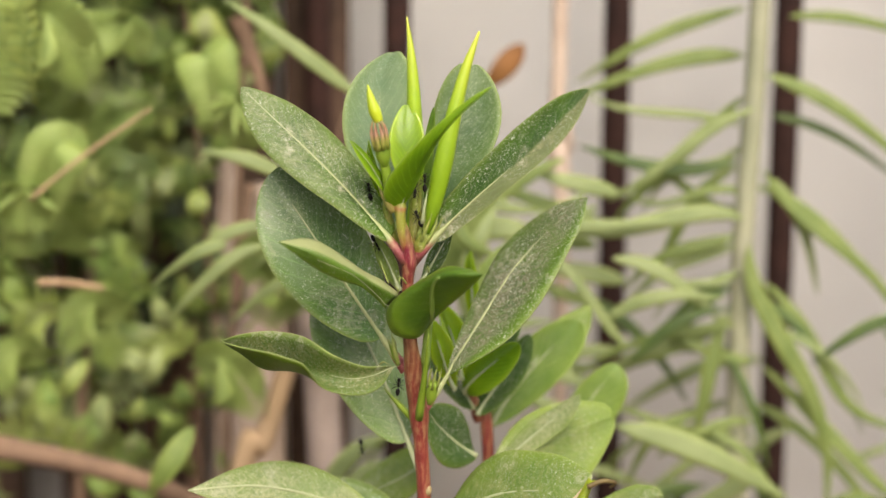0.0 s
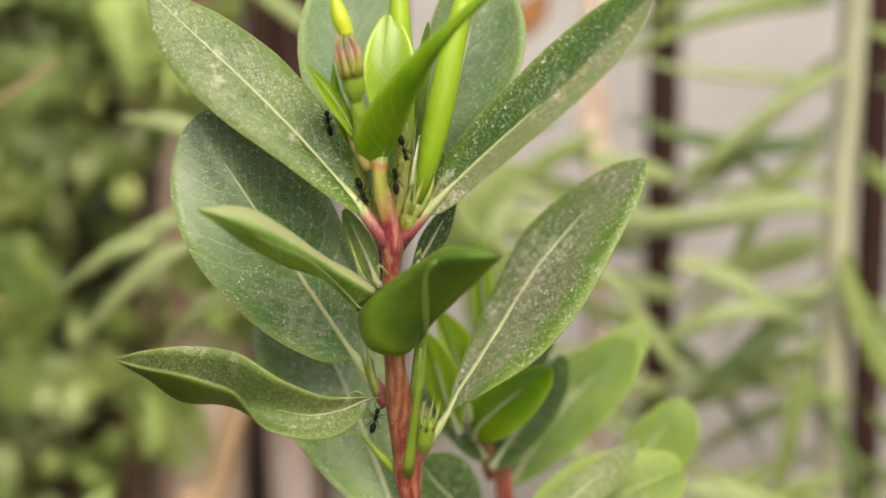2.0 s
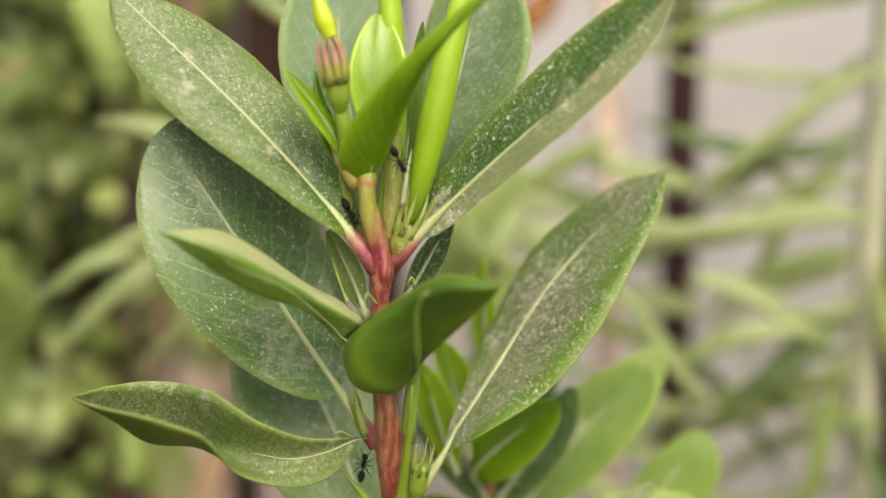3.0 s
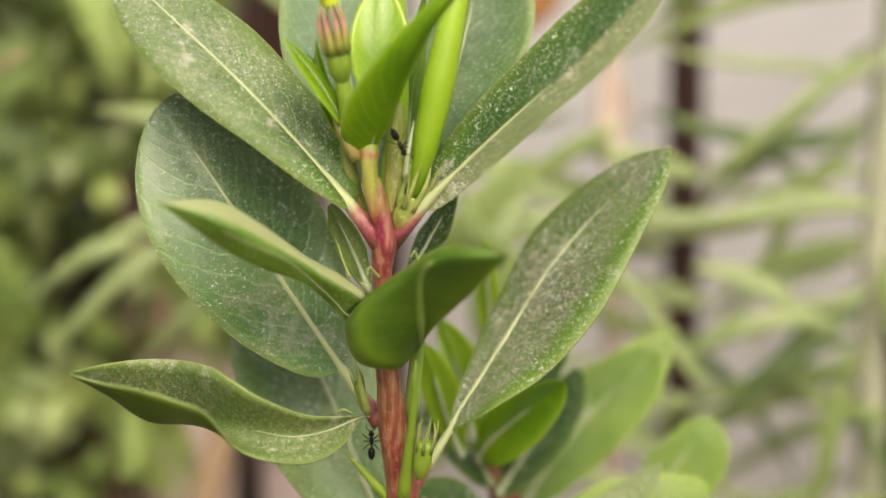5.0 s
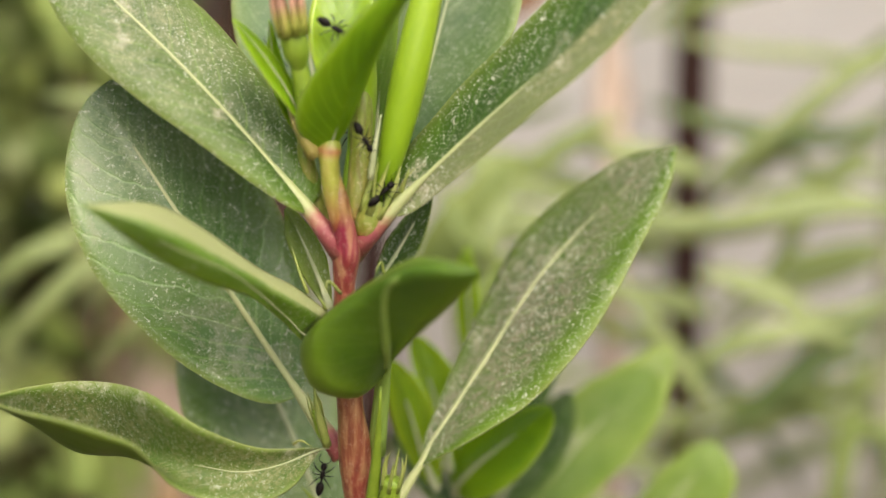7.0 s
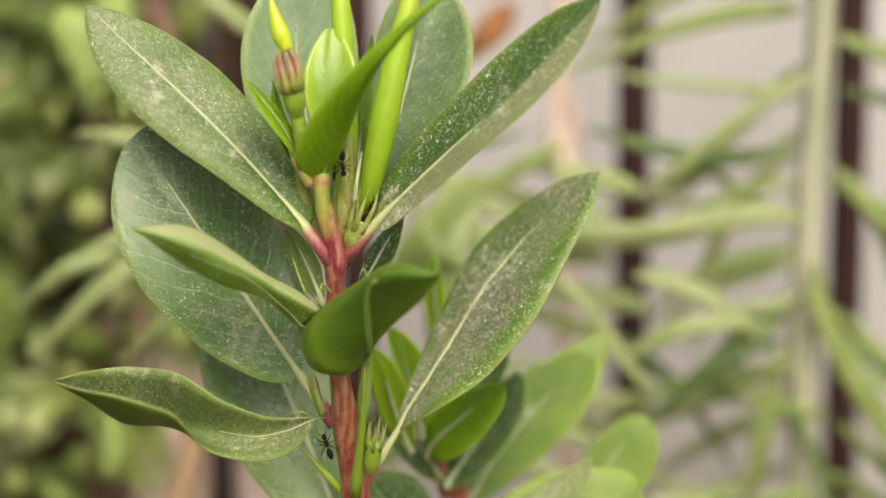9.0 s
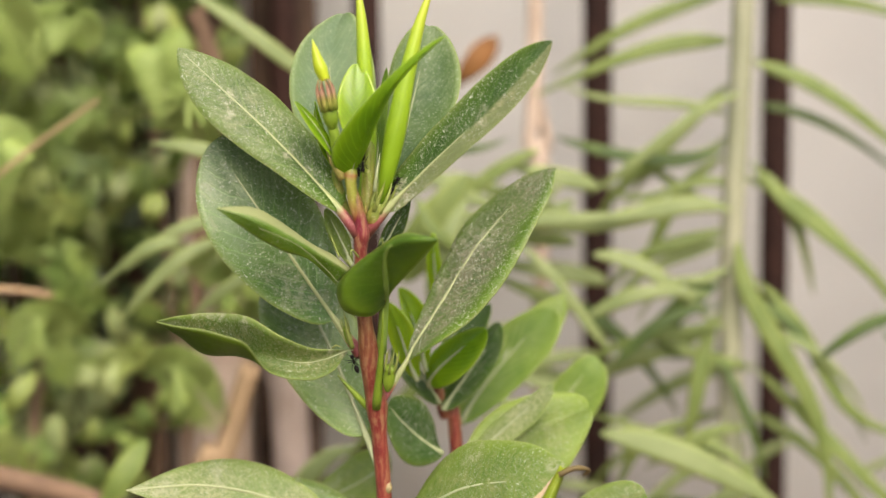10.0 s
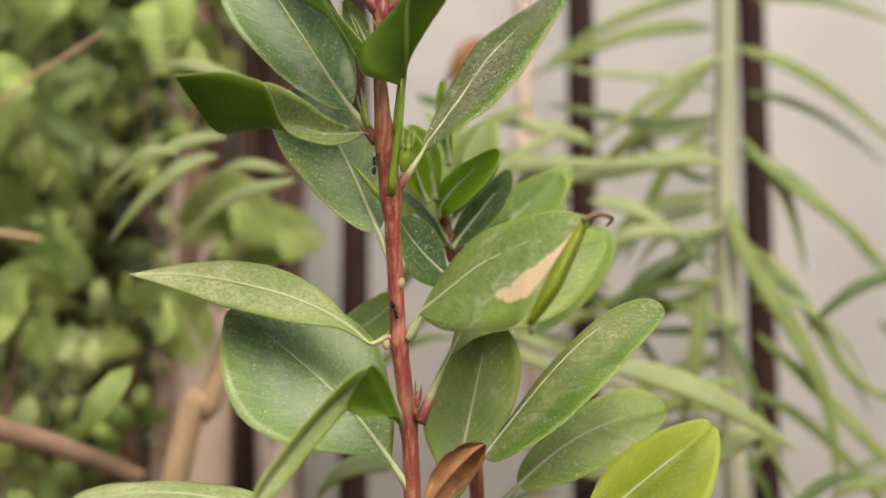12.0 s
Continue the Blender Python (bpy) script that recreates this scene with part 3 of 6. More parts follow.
def add_leaf(owner, *args, **kw):
    ob = leaf(owner, *args, **kw)
    fixed(ob, owner)
    return ob


add_leaf(plant, "dusty_tip", ((-0.0004, 0.0010, 0.3996), (-0.0184, 0.0030, 0.4230), (-0.0294, 0.0050, 0.4304), (-0.0434, 0.0070, 0.4441)),
         ((0.0079, 0.0041, -0.0001), (0.0068, 0.0067, 0.0029), (0.0053, 0.0054, 0.0031)),
         ((0.0013, -0.0050, -0.0069), (-0.0028, -0.0053, -0.0067), (-0.0041, -0.0037, -0.0058)), stalk=0.1, pink=True, rib=0.00055, label="broad leaf with dust grains")
add_leaf(plant, "dusty_low", ((0.0008, 0.0030, 0.3993), (0.0203, 0.0003, 0.4220), (0.0293, -0.0038, 0.4248), (0.0453, -0.0050, 0.4448)),
         ((-0.0067, 0.0059, 0.0003), (-0.0063, 0.0060, 0.0023), (-0.0052, 0.0038, 0.0037)),
         ((-0.0011, -0.0021, -0.0053), (0.0004, -0.0040, -0.0041), (0.0014, -0.0032, -0.0035)), stalk=0.1, pink=True, rib=0.00045)
add_leaf(plant, "teal_low", ((-0.0007, 0.0080, 0.3693), (-0.0141, 0.0138, 0.3859), (-0.0255, 0.0047, 0.4075), (-0.0366, 0.0120, 0.4211)),
         ((-0.0063, -0.0059, -0.0075), (-0.0108, -0.0061, -0.0077), (-0.0100, -0.0033, -0.0058)),
         ((0.0083, 0.0041, 0.0037), (0.0104, 0.0069, 0.0055), (0.0079, 0.0067, 0.0074)), stalk=0.17, pink=True, rib=0.00075)
rail_leaf(plant, "cup", (
    ((0.0051, 0.0040, 0.3820), (0.0018, -0.0040, 0.3807), (-0.0037, -0.0050, 0.3822), (-0.0054, -0.0040, 0.3874), (-0.0020, -0.0040, 0.3919), (0.0046, -0.0090, 0.3973), (0.0107, -0.0140, 0.4011), (0.0187, -0.0220, 0.4007)),
    ((0.0053, 0.0040, 0.3824), (0.0061, -0.0060, 0.3872), (0.0062, -0.0110, 0.3922), (0.0066, -0.0150, 0.3968), (0.0087, -0.0180, 0.3993), (0.0128, -0.0210, 0.4007), (0.0187, -0.0220, 0.4007)),
    ((0.0055, 0.0040, 0.3822), (0.0073, -0.0040, 0.3863), (0.0103, -0.0100, 0.3902), (0.0133, -0.0150, 0.3939), (0.0162, -0.0190, 0.3975), (0.0187, -0.0220, 0.4007))), (1.0, 0.5, 0.0), stalk=((0.0042, 0.0070, 0.3700),), rib=0.0010, reach=0.70, label="cupped leaf bent over towards its tip")
rail_leaf(plant, "green_top", (
    ((-0.0026, 0.0040, 0.3910), (-0.0069, 0.0020, 0.3947), (-0.0118, -0.0010, 0.3979), (-0.0192, -0.0050, 0.4040), (-0.0248, -0.0100, 0.4074), (-0.0316, -0.0180, 0.4079)),
    ((-0.0031, 0.0020, 0.3903), (-0.0073, -0.0040, 0.3943), (-0.0123, -0.0090, 0.3984), (-0.0182, -0.0140, 0.4027), (-0.0231, -0.0180, 0.4057), (-0.0315, -0.0185, 0.4079)),
    ((-0.0055, 0.0010, 0.3882), (-0.0089, -0.0040, 0.3928), (-0.0133, -0.0110, 0.3981), (-0.0181, -0.0150, 0.4011), (-0.0231, -0.0180, 0.4037), (-0.0315, -0.0185, 0.4078)),
    ((-0.0059, 0.0010, 0.3873), (-0.0086, -0.0020, 0.3908), (-0.0120, -0.0080, 0.3949), (-0.0170, -0.0120, 0.3971), (-0.0227, -0.0160, 0.4008), (-0.0277, -0.0180, 0.4048), (-0.0315, -0.0185, 0.4077))), (1.0, 0.5, 0.36, 0.0), stalk=((-0.0020, 0.0035, 0.3868),), rib=0.00012, reach=0.8, middle=2, label="folded leaf with a dusty upper rim")
rail_leaf(plant, "dusty_twist", (
    ((-0.0039, 0.0060, 0.3709), (-0.0119, -0.0010, 0.3725), (-0.0194, -0.0060, 0.3766), (-0.0269, -0.0030, 0.3804), (-0.0354, 0.0040, 0.3804), (-0.0429, 0.0000, 0.3805), (-0.0474, -0.0080, 0.3805)),
    ((-0.0039, 0.0060, 0.3707), (-0.0125, 0.0000, 0.3689), (-0.0218, -0.0020, 0.3705), (-0.0307, 0.0030, 0.3706), (-0.0385, 0.0050, 0.3705), (-0.0434, 0.0000, 0.3755), (-0.0474, -0.0080, 0.3804)),
    ((-0.0039, 0.0060, 0.3704), (-0.0074, -0.0010, 0.3668), (-0.0134, -0.0040, 0.3654), (-0.0216, -0.0070, 0.3681), (-0.0255, -0.0150, 0.3758), (-0.0292, -0.0160, 0.3778), (-0.0353, -0.0155, 0.3795), (-0.0415, -0.0125, 0.3799), (-0.0473, -0.0085, 0.3804))), (1.0, 0.5, 0.0), stalk=((-0.0008, 0.0090, 0.3702),), rib=0.00015, reach=0.4, under="cup", label="twisted leaf, dusty above and clean below")
rail_leaf(plant, "dusty_worn", (
    ((0.0102, 0.0120, 0.3672), (0.0116, 0.0144, 0.3728), (0.0170, 0.0205, 0.3849), (0.0244, 0.0260, 0.3985), (0.0321, 0.0289, 0.4057), (0.0404, 0.0283, 0.4113), (0.0479, 0.0250, 0.4139)),
    ((0.0104, 0.0120, 0.3672), (0.0129, 0.0135, 0.3715), (0.0196, 0.0170, 0.3816), (0.0272, 0.0200, 0.3935), (0.0335, 0.0220, 0.4006), (0.0388, 0.0235, 0.4057), (0.0479, 0.0250, 0.4137)),
    ((0.0106, 0.0120, 0.3670), (0.0177, 0.0090, 0.3715), (0.0269, 0.0090, 0.3780), (0.0353, 0.0110, 0.3877), (0.0427, 0.0160, 0.4006), (0.0467, 0.0210, 0.4077), (0.0480, 0.0250, 0.4135))), (1.0, 0.5, 0.0), stalk=((0.0027, 0.0100, 0.3559), (0.0066, 0.0110, 0.3612)), rib=0.0006, pink=True)
add_leaf(plant, "bright", ((-0.0022, 0.0000, 0.4140), (0.0018, -0.0065, 0.4238), (0.0030, -0.0160, 0.4328), (0.0206, -0.0150, 0.4460)),
         ((-0.0062, 0.0002, -0.0001), (-0.0048, 0.0013, -0.0005), (-0.0026, 0.0010, -0.0000)),
         ((0.0021, 0.0012, 0.0005), (0.0019, 0.0013, 0.0005), (0.0009, 0.0010, 0.0000)), stalk=0, rib=0.00022, blunt=0.45, camber=-0.05, label="young bright green leaf")
add_leaf(plant, "lime", ((-0.0008, 0.0020, 0.4197), (-0.0010, 0.0015, 0.4269), (-0.0006, 0.0025, 0.4343), (-0.0006, 0.0050, 0.4399)),
         ((-0.0035, -0.0019, 0.0007), (-0.0044, -0.0014, 0.0005), (-0.0035, -0.0004, 0.0004)),
         ((0.0040, -0.0019, 0.0008), (0.0049, -0.0014, 0.0006), (0.0037, -0.0004, 0.0005)), stalk=0, rib=0.0002, blunt=0.42, wavy=0.0, label="young bright green leaf")
add_leaf(plant, "bright", ((-0.0052, 0.0010, 0.4164), (-0.0092, -0.0018, 0.4251), (-0.0107, -0.0017, 0.4265), (-0.0147, -0.0030, 0.4314)),
         ((0.0016, 0.0016, -0.0002), (0.0008, 0.0016, 0.0008), (0.0001, 0.0012, 0.0011)),
         ((0.0001, -0.0024, -0.0017), (-0.0005, -0.0024, -0.0016), (-0.0010, -0.0018, -0.0002)), stalk=0, rib=0.0003)
add_leaf(plant, "bright", ((-0.0059, 0.0030, 0.4151), (-0.0093, 0.0020, 0.4232), (-0.0101, 0.0010, 0.4254), (-0.0104, 0.0000, 0.4313)),
         ((0.0009, -0.0003, 0.0008), (0.0008, 0.0005, 0.0014), (0.0006, 0.0003, 0.0012)),
         ((-0.0011, -0.0013, -0.0005), (-0.0013, -0.0005, 0.0003), (-0.0007, 0.0003, 0.0006)), stalk=0, rib=0.0002)
add_leaf(plant, "pale", ((-0.0023, 0.0060, 0.3911), (-0.0045, 0.0070, 0.3963), (-0.0061, 0.0080, 0.3999), (-0.0090, 0.0090, 0.4049)),
         ((-0.0018, 0.0013, -0.0007), (-0.0029, 0.0015, 0.0003), (-0.0023, 0.0018, 0.0007)),
         ((0.0012, -0.0008, 0.0025), (0.0013, -0.0005, 0.0026), (0.0006, -0.0003, 0.0023)), stalk=0)
add_leaf(plant, "mint", ((-0.0007, 0.0120, 0.4038), (-0.0048, 0.0193, 0.4182), (-0.0130, 0.0222, 0.4413), (-0.0048, 0.0250, 0.4524)),
         ((-0.0076, -0.0019, -0.0024), (-0.0103, -0.0028, 0.0010), (-0.0069, -0.0010, 0.0025)),
         ((0.0071, 0.0001, -0.0025), (0.0110, 0.0002, 0.0017), (0.0088, 0.0010, 0.0037)), stalk=0.1)
add_leaf(plant, "veiled_tip", ((0.0036, 0.0100, 0.4041), (0.0093, 0.0202, 0.4170), (0.0143, 0.0228, 0.4374), (0.0163, 0.0270, 0.4491)),
         ((-0.0043, 0.0022, 0.0017), (-0.0066, 0.0025, 0.0039), (-0.0058, 0.0017, 0.0046)),
         ((0.0076, -0.0038, 0.0006), (0.0115, -0.0035, 0.0019), (0.0086, -0.0013, 0.0027)), stalk=0.1)
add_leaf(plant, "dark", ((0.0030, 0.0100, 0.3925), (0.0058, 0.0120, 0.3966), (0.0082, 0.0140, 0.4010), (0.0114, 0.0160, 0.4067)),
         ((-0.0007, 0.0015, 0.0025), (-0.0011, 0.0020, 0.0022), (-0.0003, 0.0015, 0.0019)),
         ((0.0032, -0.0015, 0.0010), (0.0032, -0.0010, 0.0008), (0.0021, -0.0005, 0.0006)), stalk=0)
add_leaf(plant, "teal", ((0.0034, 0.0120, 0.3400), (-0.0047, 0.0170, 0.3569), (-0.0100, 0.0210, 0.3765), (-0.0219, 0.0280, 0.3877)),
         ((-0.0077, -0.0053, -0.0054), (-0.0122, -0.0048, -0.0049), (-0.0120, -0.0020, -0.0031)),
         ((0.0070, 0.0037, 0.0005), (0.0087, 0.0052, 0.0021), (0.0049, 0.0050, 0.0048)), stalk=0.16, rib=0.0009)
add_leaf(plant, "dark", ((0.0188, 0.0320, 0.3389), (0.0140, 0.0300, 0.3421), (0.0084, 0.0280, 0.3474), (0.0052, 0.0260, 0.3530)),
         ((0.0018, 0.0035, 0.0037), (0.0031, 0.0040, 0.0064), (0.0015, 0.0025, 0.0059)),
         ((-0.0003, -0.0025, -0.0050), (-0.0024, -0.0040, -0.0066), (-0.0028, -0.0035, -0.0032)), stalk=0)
rail_leaf(plant, "veiled", (
    ((-0.0019, 0.0130, 0.3206), (-0.0070, 0.0135, 0.3264), (-0.0137, 0.0145, 0.3334), (-0.0234, 0.0170, 0.3389), (-0.0346, 0.0180, 0.3412), (-0.0466, 0.0150, 0.3401), (-0.0590, 0.0070, 0.3361)),
    ((-0.0019, 0.0130, 0.3204), (-0.0094, 0.0110, 0.3259), (-0.0190, 0.0120, 0.3307), (-0.0299, 0.0125, 0.3341), (-0.0406, 0.0115, 0.3361), (-0.0498, 0.0090, 0.3365), (-0.0590, 0.0070, 0.3360)),
    ((-0.0019, 0.0130, 0.3201), (-0.0086, 0.0090, 0.3235), (-0.0146, 0.0060, 0.3240), (-0.0226, 0.0070, 0.3252), (-0.0362, 0.0090, 0.3287), (-0.0493, 0.0060, 0.3330), (-0.0590, 0.0070, 0.3359))), (1.0, 0.5, 0.0), stalk=((0.0048, 0.0138, 0.3208), (0.0020, 0.0134, 0.3218)), rib=0.00055, pink=True, label="long leaf under a pale veil of dust")
torn_leaf = rail_leaf(plant, "damaged", (
    ((0.0101, 0.0120, 0.3279), (0.0143, 0.0130, 0.3354), (0.0194, 0.0120, 0.3422), (0.0260, 0.0080, 0.3472), (0.0337, 0.0020, 0.3490), (0.0414, -0.0050, 0.3494), (0.0473, -0.0120, 0.3472)),
    ((0.0101, 0.0120, 0.3275), (0.0175, 0.0060, 0.3332), (0.0245, 0.0000, 0.3380), (0.0308, -0.0050, 0.3404), (0.0364, -0.0090, 0.3419), (0.0421, -0.0110, 0.3445), (0.0474, -0.0120, 0.3470)),
    ((0.0099, 0.0110, 0.3268), (0.0152, -0.0020, 0.3219), (0.0226, -0.0100, 0.3207), (0.0299, -0.0150, 0.3211), (0.0344, -0.0170, 0.3247), (0.0408, -0.0160, 0.3348), (0.0476, -0.0120, 0.3466))), (1.0, 0.5, 0.0), stalk=((0.0068, 0.0135, 0.3212),), rib=0.0006, reach=0.86, label="leaf with a brown torn patch")
add_leaf(plant, "pale", ((0.0099, 0.0140, 0.3017), (0.0208, 0.0177, 0.3260), (0.0243, 0.0303, 0.3420), (0.0567, 0.0340, 0.3500)),
         ((0.0027, 0.0095, 0.0140), (0.0042, 0.0090, 0.0133), (0.0054, 0.0069, 0.0090)),
         ((0.0090, -0.0005, -0.0039), (0.0138, -0.0010, -0.0085), (0.0122, -0.0011, -0.0063)), stalk=0.25, pink=True)
add_leaf(plant, "teal", ((0.0080, 0.0175, 0.2850), (-0.0064, 0.0153, 0.3086), (-0.0180, 0.0197, 0.3161), (-0.0358, 0.0240, 0.3304)),
         ((-0.0072, -0.0080, -0.0103), (-0.0150, -0.0101, -0.0131), (-0.0128, -0.0063, -0.0069)),
         ((0.0101, 0.0060, 0.0005), (0.0139, 0.0089, 0.0094), (0.0087, 0.0077, 0.0112)), stalk=0.13, rib=0.0008)
add_leaf(plant, "pale", ((0.0058, 0.0140, 0.3012), (0.0007, -0.0003, 0.3230), (-0.0128, -0.0057, 0.3018), (-0.0276, -0.0200, 0.2801)),
         ((-0.0000, -0.0041, 0.0034), (-0.0002, -0.0048, 0.0025), (-0.0014, -0.0041, 0.0014)),
         ((0.0021, 0.0029, -0.0032), (0.0027, 0.0012, -0.0016), (0.0022, -0.0001, -0.0024)), stalk=0.15)
add_leaf(plant, "green", ((0.0052, 0.0080, 0.3007), (0.0012, 0.0027, 0.3038), (-0.0012, -0.0057, 0.3072), (-0.0018, -0.0080, 0.3129)),
         ((-0.0026, -0.0066, -0.0014), (-0.0068, -0.0069, -0.0034), (-0.0044, -0.0057, -0.0018)),
         ((0.0021, 0.0024, 0.0012), (0.0027, 0.0021, 0.0025), (0.0021, 0.0003, 0.0024)), stalk=0, rib=0.0002)
add_leaf(plant, "pale", ((0.0167, 0.0240, 0.2803), (0.0226, 0.0223, 0.3025), (0.0231, 0.0267, 0.3079), (0.0277, 0.0280, 0.3271)),
         ((-0.0074, -0.0007, 0.0009), (-0.0115, -0.0009, 0.0001), (-0.0080, -0.0006, 0.0042)),
         ((0.0073, 0.0013, 0.0011), (0.0119, 0.0031, 0.0046), (0.0102, 0.0024, 0.0061)), stalk=0, rib=0.0008)
add_leaf(plant, "worn_pale", ((0.0179, 0.0180, 0.2855), (0.0347, 0.0193, 0.3024), (0.0502, 0.0237, 0.3321), (0.0705, 0.0220, 0.3306)),
         ((-0.0032, 0.0037, -0.0026), (-0.0017, 0.0054, 0.0007), (0.0007, 0.0037, 0.0034)),
         ((0.0008, -0.0083, -0.0109), (0.0040, -0.0076, -0.0119), (0.0049, -0.0043, -0.0081)), stalk=0.16)
add_leaf(plant, "pale", ((0.0312, 0.0340, 0.2832), (0.0450, 0.0373, 0.2988), (0.0594, 0.0437, 0.3060), (0.0743, 0.0440, 0.3069)),
         ((-0.0028, 0.0041, 0.0041), (-0.0003, 0.0043, 0.0076), (0.0013, 0.0040, 0.0077)),
         ((0.0005, -0.0039, -0.0084), (0.0013, -0.0037, -0.0102), (0.0023, -0.0020, -0.0076)), stalk=0.1)
add_leaf(plant, "yellow", ((0.0453, 0.0220, 0.2695), (0.0572, 0.0213, 0.2841), (0.0705, 0.0147, 0.2924), (0.0811, 0.0200, 0.3012)),
         ((-0.0018, 0.0036, 0.0078), (-0.0035, 0.0054, 0.0078), (-0.0011, 0.0040, 0.0065)),
         ((0.0142, -0.0064, -0.0072), (0.0144, -0.0046, -0.0055), (0.0095, -0.0010, -0.0013)), stalk=0.05, label="yellowing leaf")
add_leaf(plant, "veiled", ((-0.0141, 0.0100, 0.2735), (-0.0295, 0.0080, 0.2846), (-0.0507, 0.0060, 0.2880), (-0.0708, 0.0040, 0.2819)),
         ((-0.0018, 0.0057, 0.0045), (-0.0028, 0.0062, 0.0033), (-0.0033, 0.0046, 0.0026)),
         ((-0.0045, -0.0063, -0.0025), (-0.0050, -0.0069, -0.0038), (-0.0036, -0.0044, -0.0041)), stalk=0.05)

# ---- buds and bracts ----
def bud(owner, run, radius, shape, label, mat=BUD):
    q, w = along(run, 22)
    fixed(part("flower_bud", tube(q, w, [radius * np.interp(i / 21, np.linspace(0, 1, len(shape)), shape) for i in range(22)], 14, lumps=0.05), mat, owner, label), owner)


bud(plant, [(-0.0002, 0.0050, 0.4041), (0.0018, 0.0070, 0.4172), (0.0014, 0.0060, 0.4350), (0.0005, 0.0070, 0.4509), (-0.0008, 0.0080, 0.4624)], 0.00204, [0.6, 0.8, 0.92, 1, 1, 0.95, 0.75, 0.55, 0.3, 0.06], "long pointed yellow-green flower bud")
bud(plant, [(0.0042, 0.0040, 0.4065), (0.0062, 0.0030, 0.4133), (0.0089, 0.0030, 0.4258), (0.0119, 0.0040, 0.4396), (0.0145, 0.0050, 0.4496), (0.0178, 0.0060, 0.4588)], 0.00276, [0.42, 0.56, 0.78, 0.95, 0.82, 0.66, 0.54, 0.36, 0.1], "long pointed yellow-green flower bud")
bud(plant, [(-0.0075, -0.0030, 0.4362), (-0.0088, -0.0030, 0.4396), (-0.0096, -0.0030, 0.4424), (-0.0104, -0.0030, 0.4457)], 0.00160, [0.75, 1, 0.8, 0.5, 0.05], "small bright yellow closed bud", BUD_YELLOW)

add_leaf(plant, "green", ((0.0030, 0.0085, 0.4060), (0.0036, 0.0105, 0.4194), (0.0046, 0.0115, 0.4273), (0.0062, 0.0125, 0.4390)), even((-0.0016, 0.0004, 0.0)), even((0.0017, 0.0004, 0.0)), stalk=0, rib=0.00035, label="narrow young leaf with a pale midrib behind the bud")

# ---- second plant behind ----
second = tagged(base_empty("periwinkle_shoot", (0.030, 0.052, 0)), "out-of-focus periwinkle shoot with reddish stem behind the plant", "plant")
q, w = along([(0.030, 0.052, -0.01), (0.029, 0.050, 0.2), (0.0225, 0.0460, 0.3359), (0.0194, 0.0440, 0.3468), (0.0172, 0.0420, 0.3555), (0.0160, 0.0420, 0.3623)], 40)
fixed(part("stem", tube(q, w, [0.0022 - 0.0008 * i / 39 for i in range(40)], 10, lumps=0.1), STEM, second), second)
add_leaf(second, "far", ((0.0236, 0.0520, 0.3419), (0.0277, 0.0540, 0.3521), (0.0417, 0.0560, 0.3650), (0.0484, 0.0580, 0.3728)), even((-0.0053, 0.0030, 0.0048)), even((0.0102, -0.0030, -0.0000)), stalk=0.0)
add_leaf(second, "far", ((0.0407, 0.0580, 0.3290), (0.0457, 0.0623, 0.3381), (0.0584, 0.0577, 0.3553), (0.0610, 0.0620, 0.3588)), even((-0.0042, 0.0020, 0.0028)), even((0.0081, -0.0020, -0.0039)), stalk=0.0)
add_leaf(second, "veiled", ((0.0232, 0.0300, 0.3345), (0.0333, 0.0308, 0.3451), (0.0395, 0.0287, 0.3491), (0.0471, 0.0280, 0.3580)), even((-0.0026, 0.0024, 0.0012)), even((0.0047, -0.0026, -0.0006)), stalk=0.0)
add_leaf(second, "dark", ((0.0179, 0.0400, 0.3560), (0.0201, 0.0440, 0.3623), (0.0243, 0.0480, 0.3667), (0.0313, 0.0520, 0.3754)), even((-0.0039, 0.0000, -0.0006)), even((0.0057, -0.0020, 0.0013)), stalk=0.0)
# Lime tone puts light shining through these two shadowed leaves into their colour.
add_leaf(second, "lime", ((0.0126, 0.0300, 0.3584), (0.0090, 0.0307, 0.3652), (0.0093, 0.0283, 0.3707), (0.0047, 0.0320, 0.3789)), even((-0.0036, 0.0021, 0.0002)), even((0.0032, -0.0019, 0.0025)), stalk=0.0)
add_leaf(second, "lime", ((0.0145, 0.0340, 0.3601), (0.0132, 0.0360, 0.3691), (0.0120, 0.0380, 0.3723), (0.0078, 0.0400, 0.3814)), even((-0.0031, 0.0010, 0.0018)), even((0.0034, -0.0010, 0.0036)), stalk=0.0)
add_leaf(second, "bright", ((0.0155, 0.0360, 0.3560), (0.0143, 0.0303, 0.3597), (0.0228, 0.0307, 0.3656), (0.0302, 0.0280, 0.3723)), even((-0.0017, 0.0031, 0.0037)), even((0.0048, -0.0029, -0.0027)), stalk=0.0)
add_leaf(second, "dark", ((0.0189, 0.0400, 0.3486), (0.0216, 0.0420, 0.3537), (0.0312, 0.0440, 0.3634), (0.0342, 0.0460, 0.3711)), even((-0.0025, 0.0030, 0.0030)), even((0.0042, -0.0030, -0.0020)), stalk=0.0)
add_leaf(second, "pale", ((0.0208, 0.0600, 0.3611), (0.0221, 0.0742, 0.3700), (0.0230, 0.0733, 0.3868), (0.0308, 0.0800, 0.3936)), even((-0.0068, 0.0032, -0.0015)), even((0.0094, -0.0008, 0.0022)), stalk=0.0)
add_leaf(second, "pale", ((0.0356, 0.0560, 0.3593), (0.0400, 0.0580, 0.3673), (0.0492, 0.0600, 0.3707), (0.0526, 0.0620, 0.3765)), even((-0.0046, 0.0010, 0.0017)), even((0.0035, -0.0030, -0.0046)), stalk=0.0)
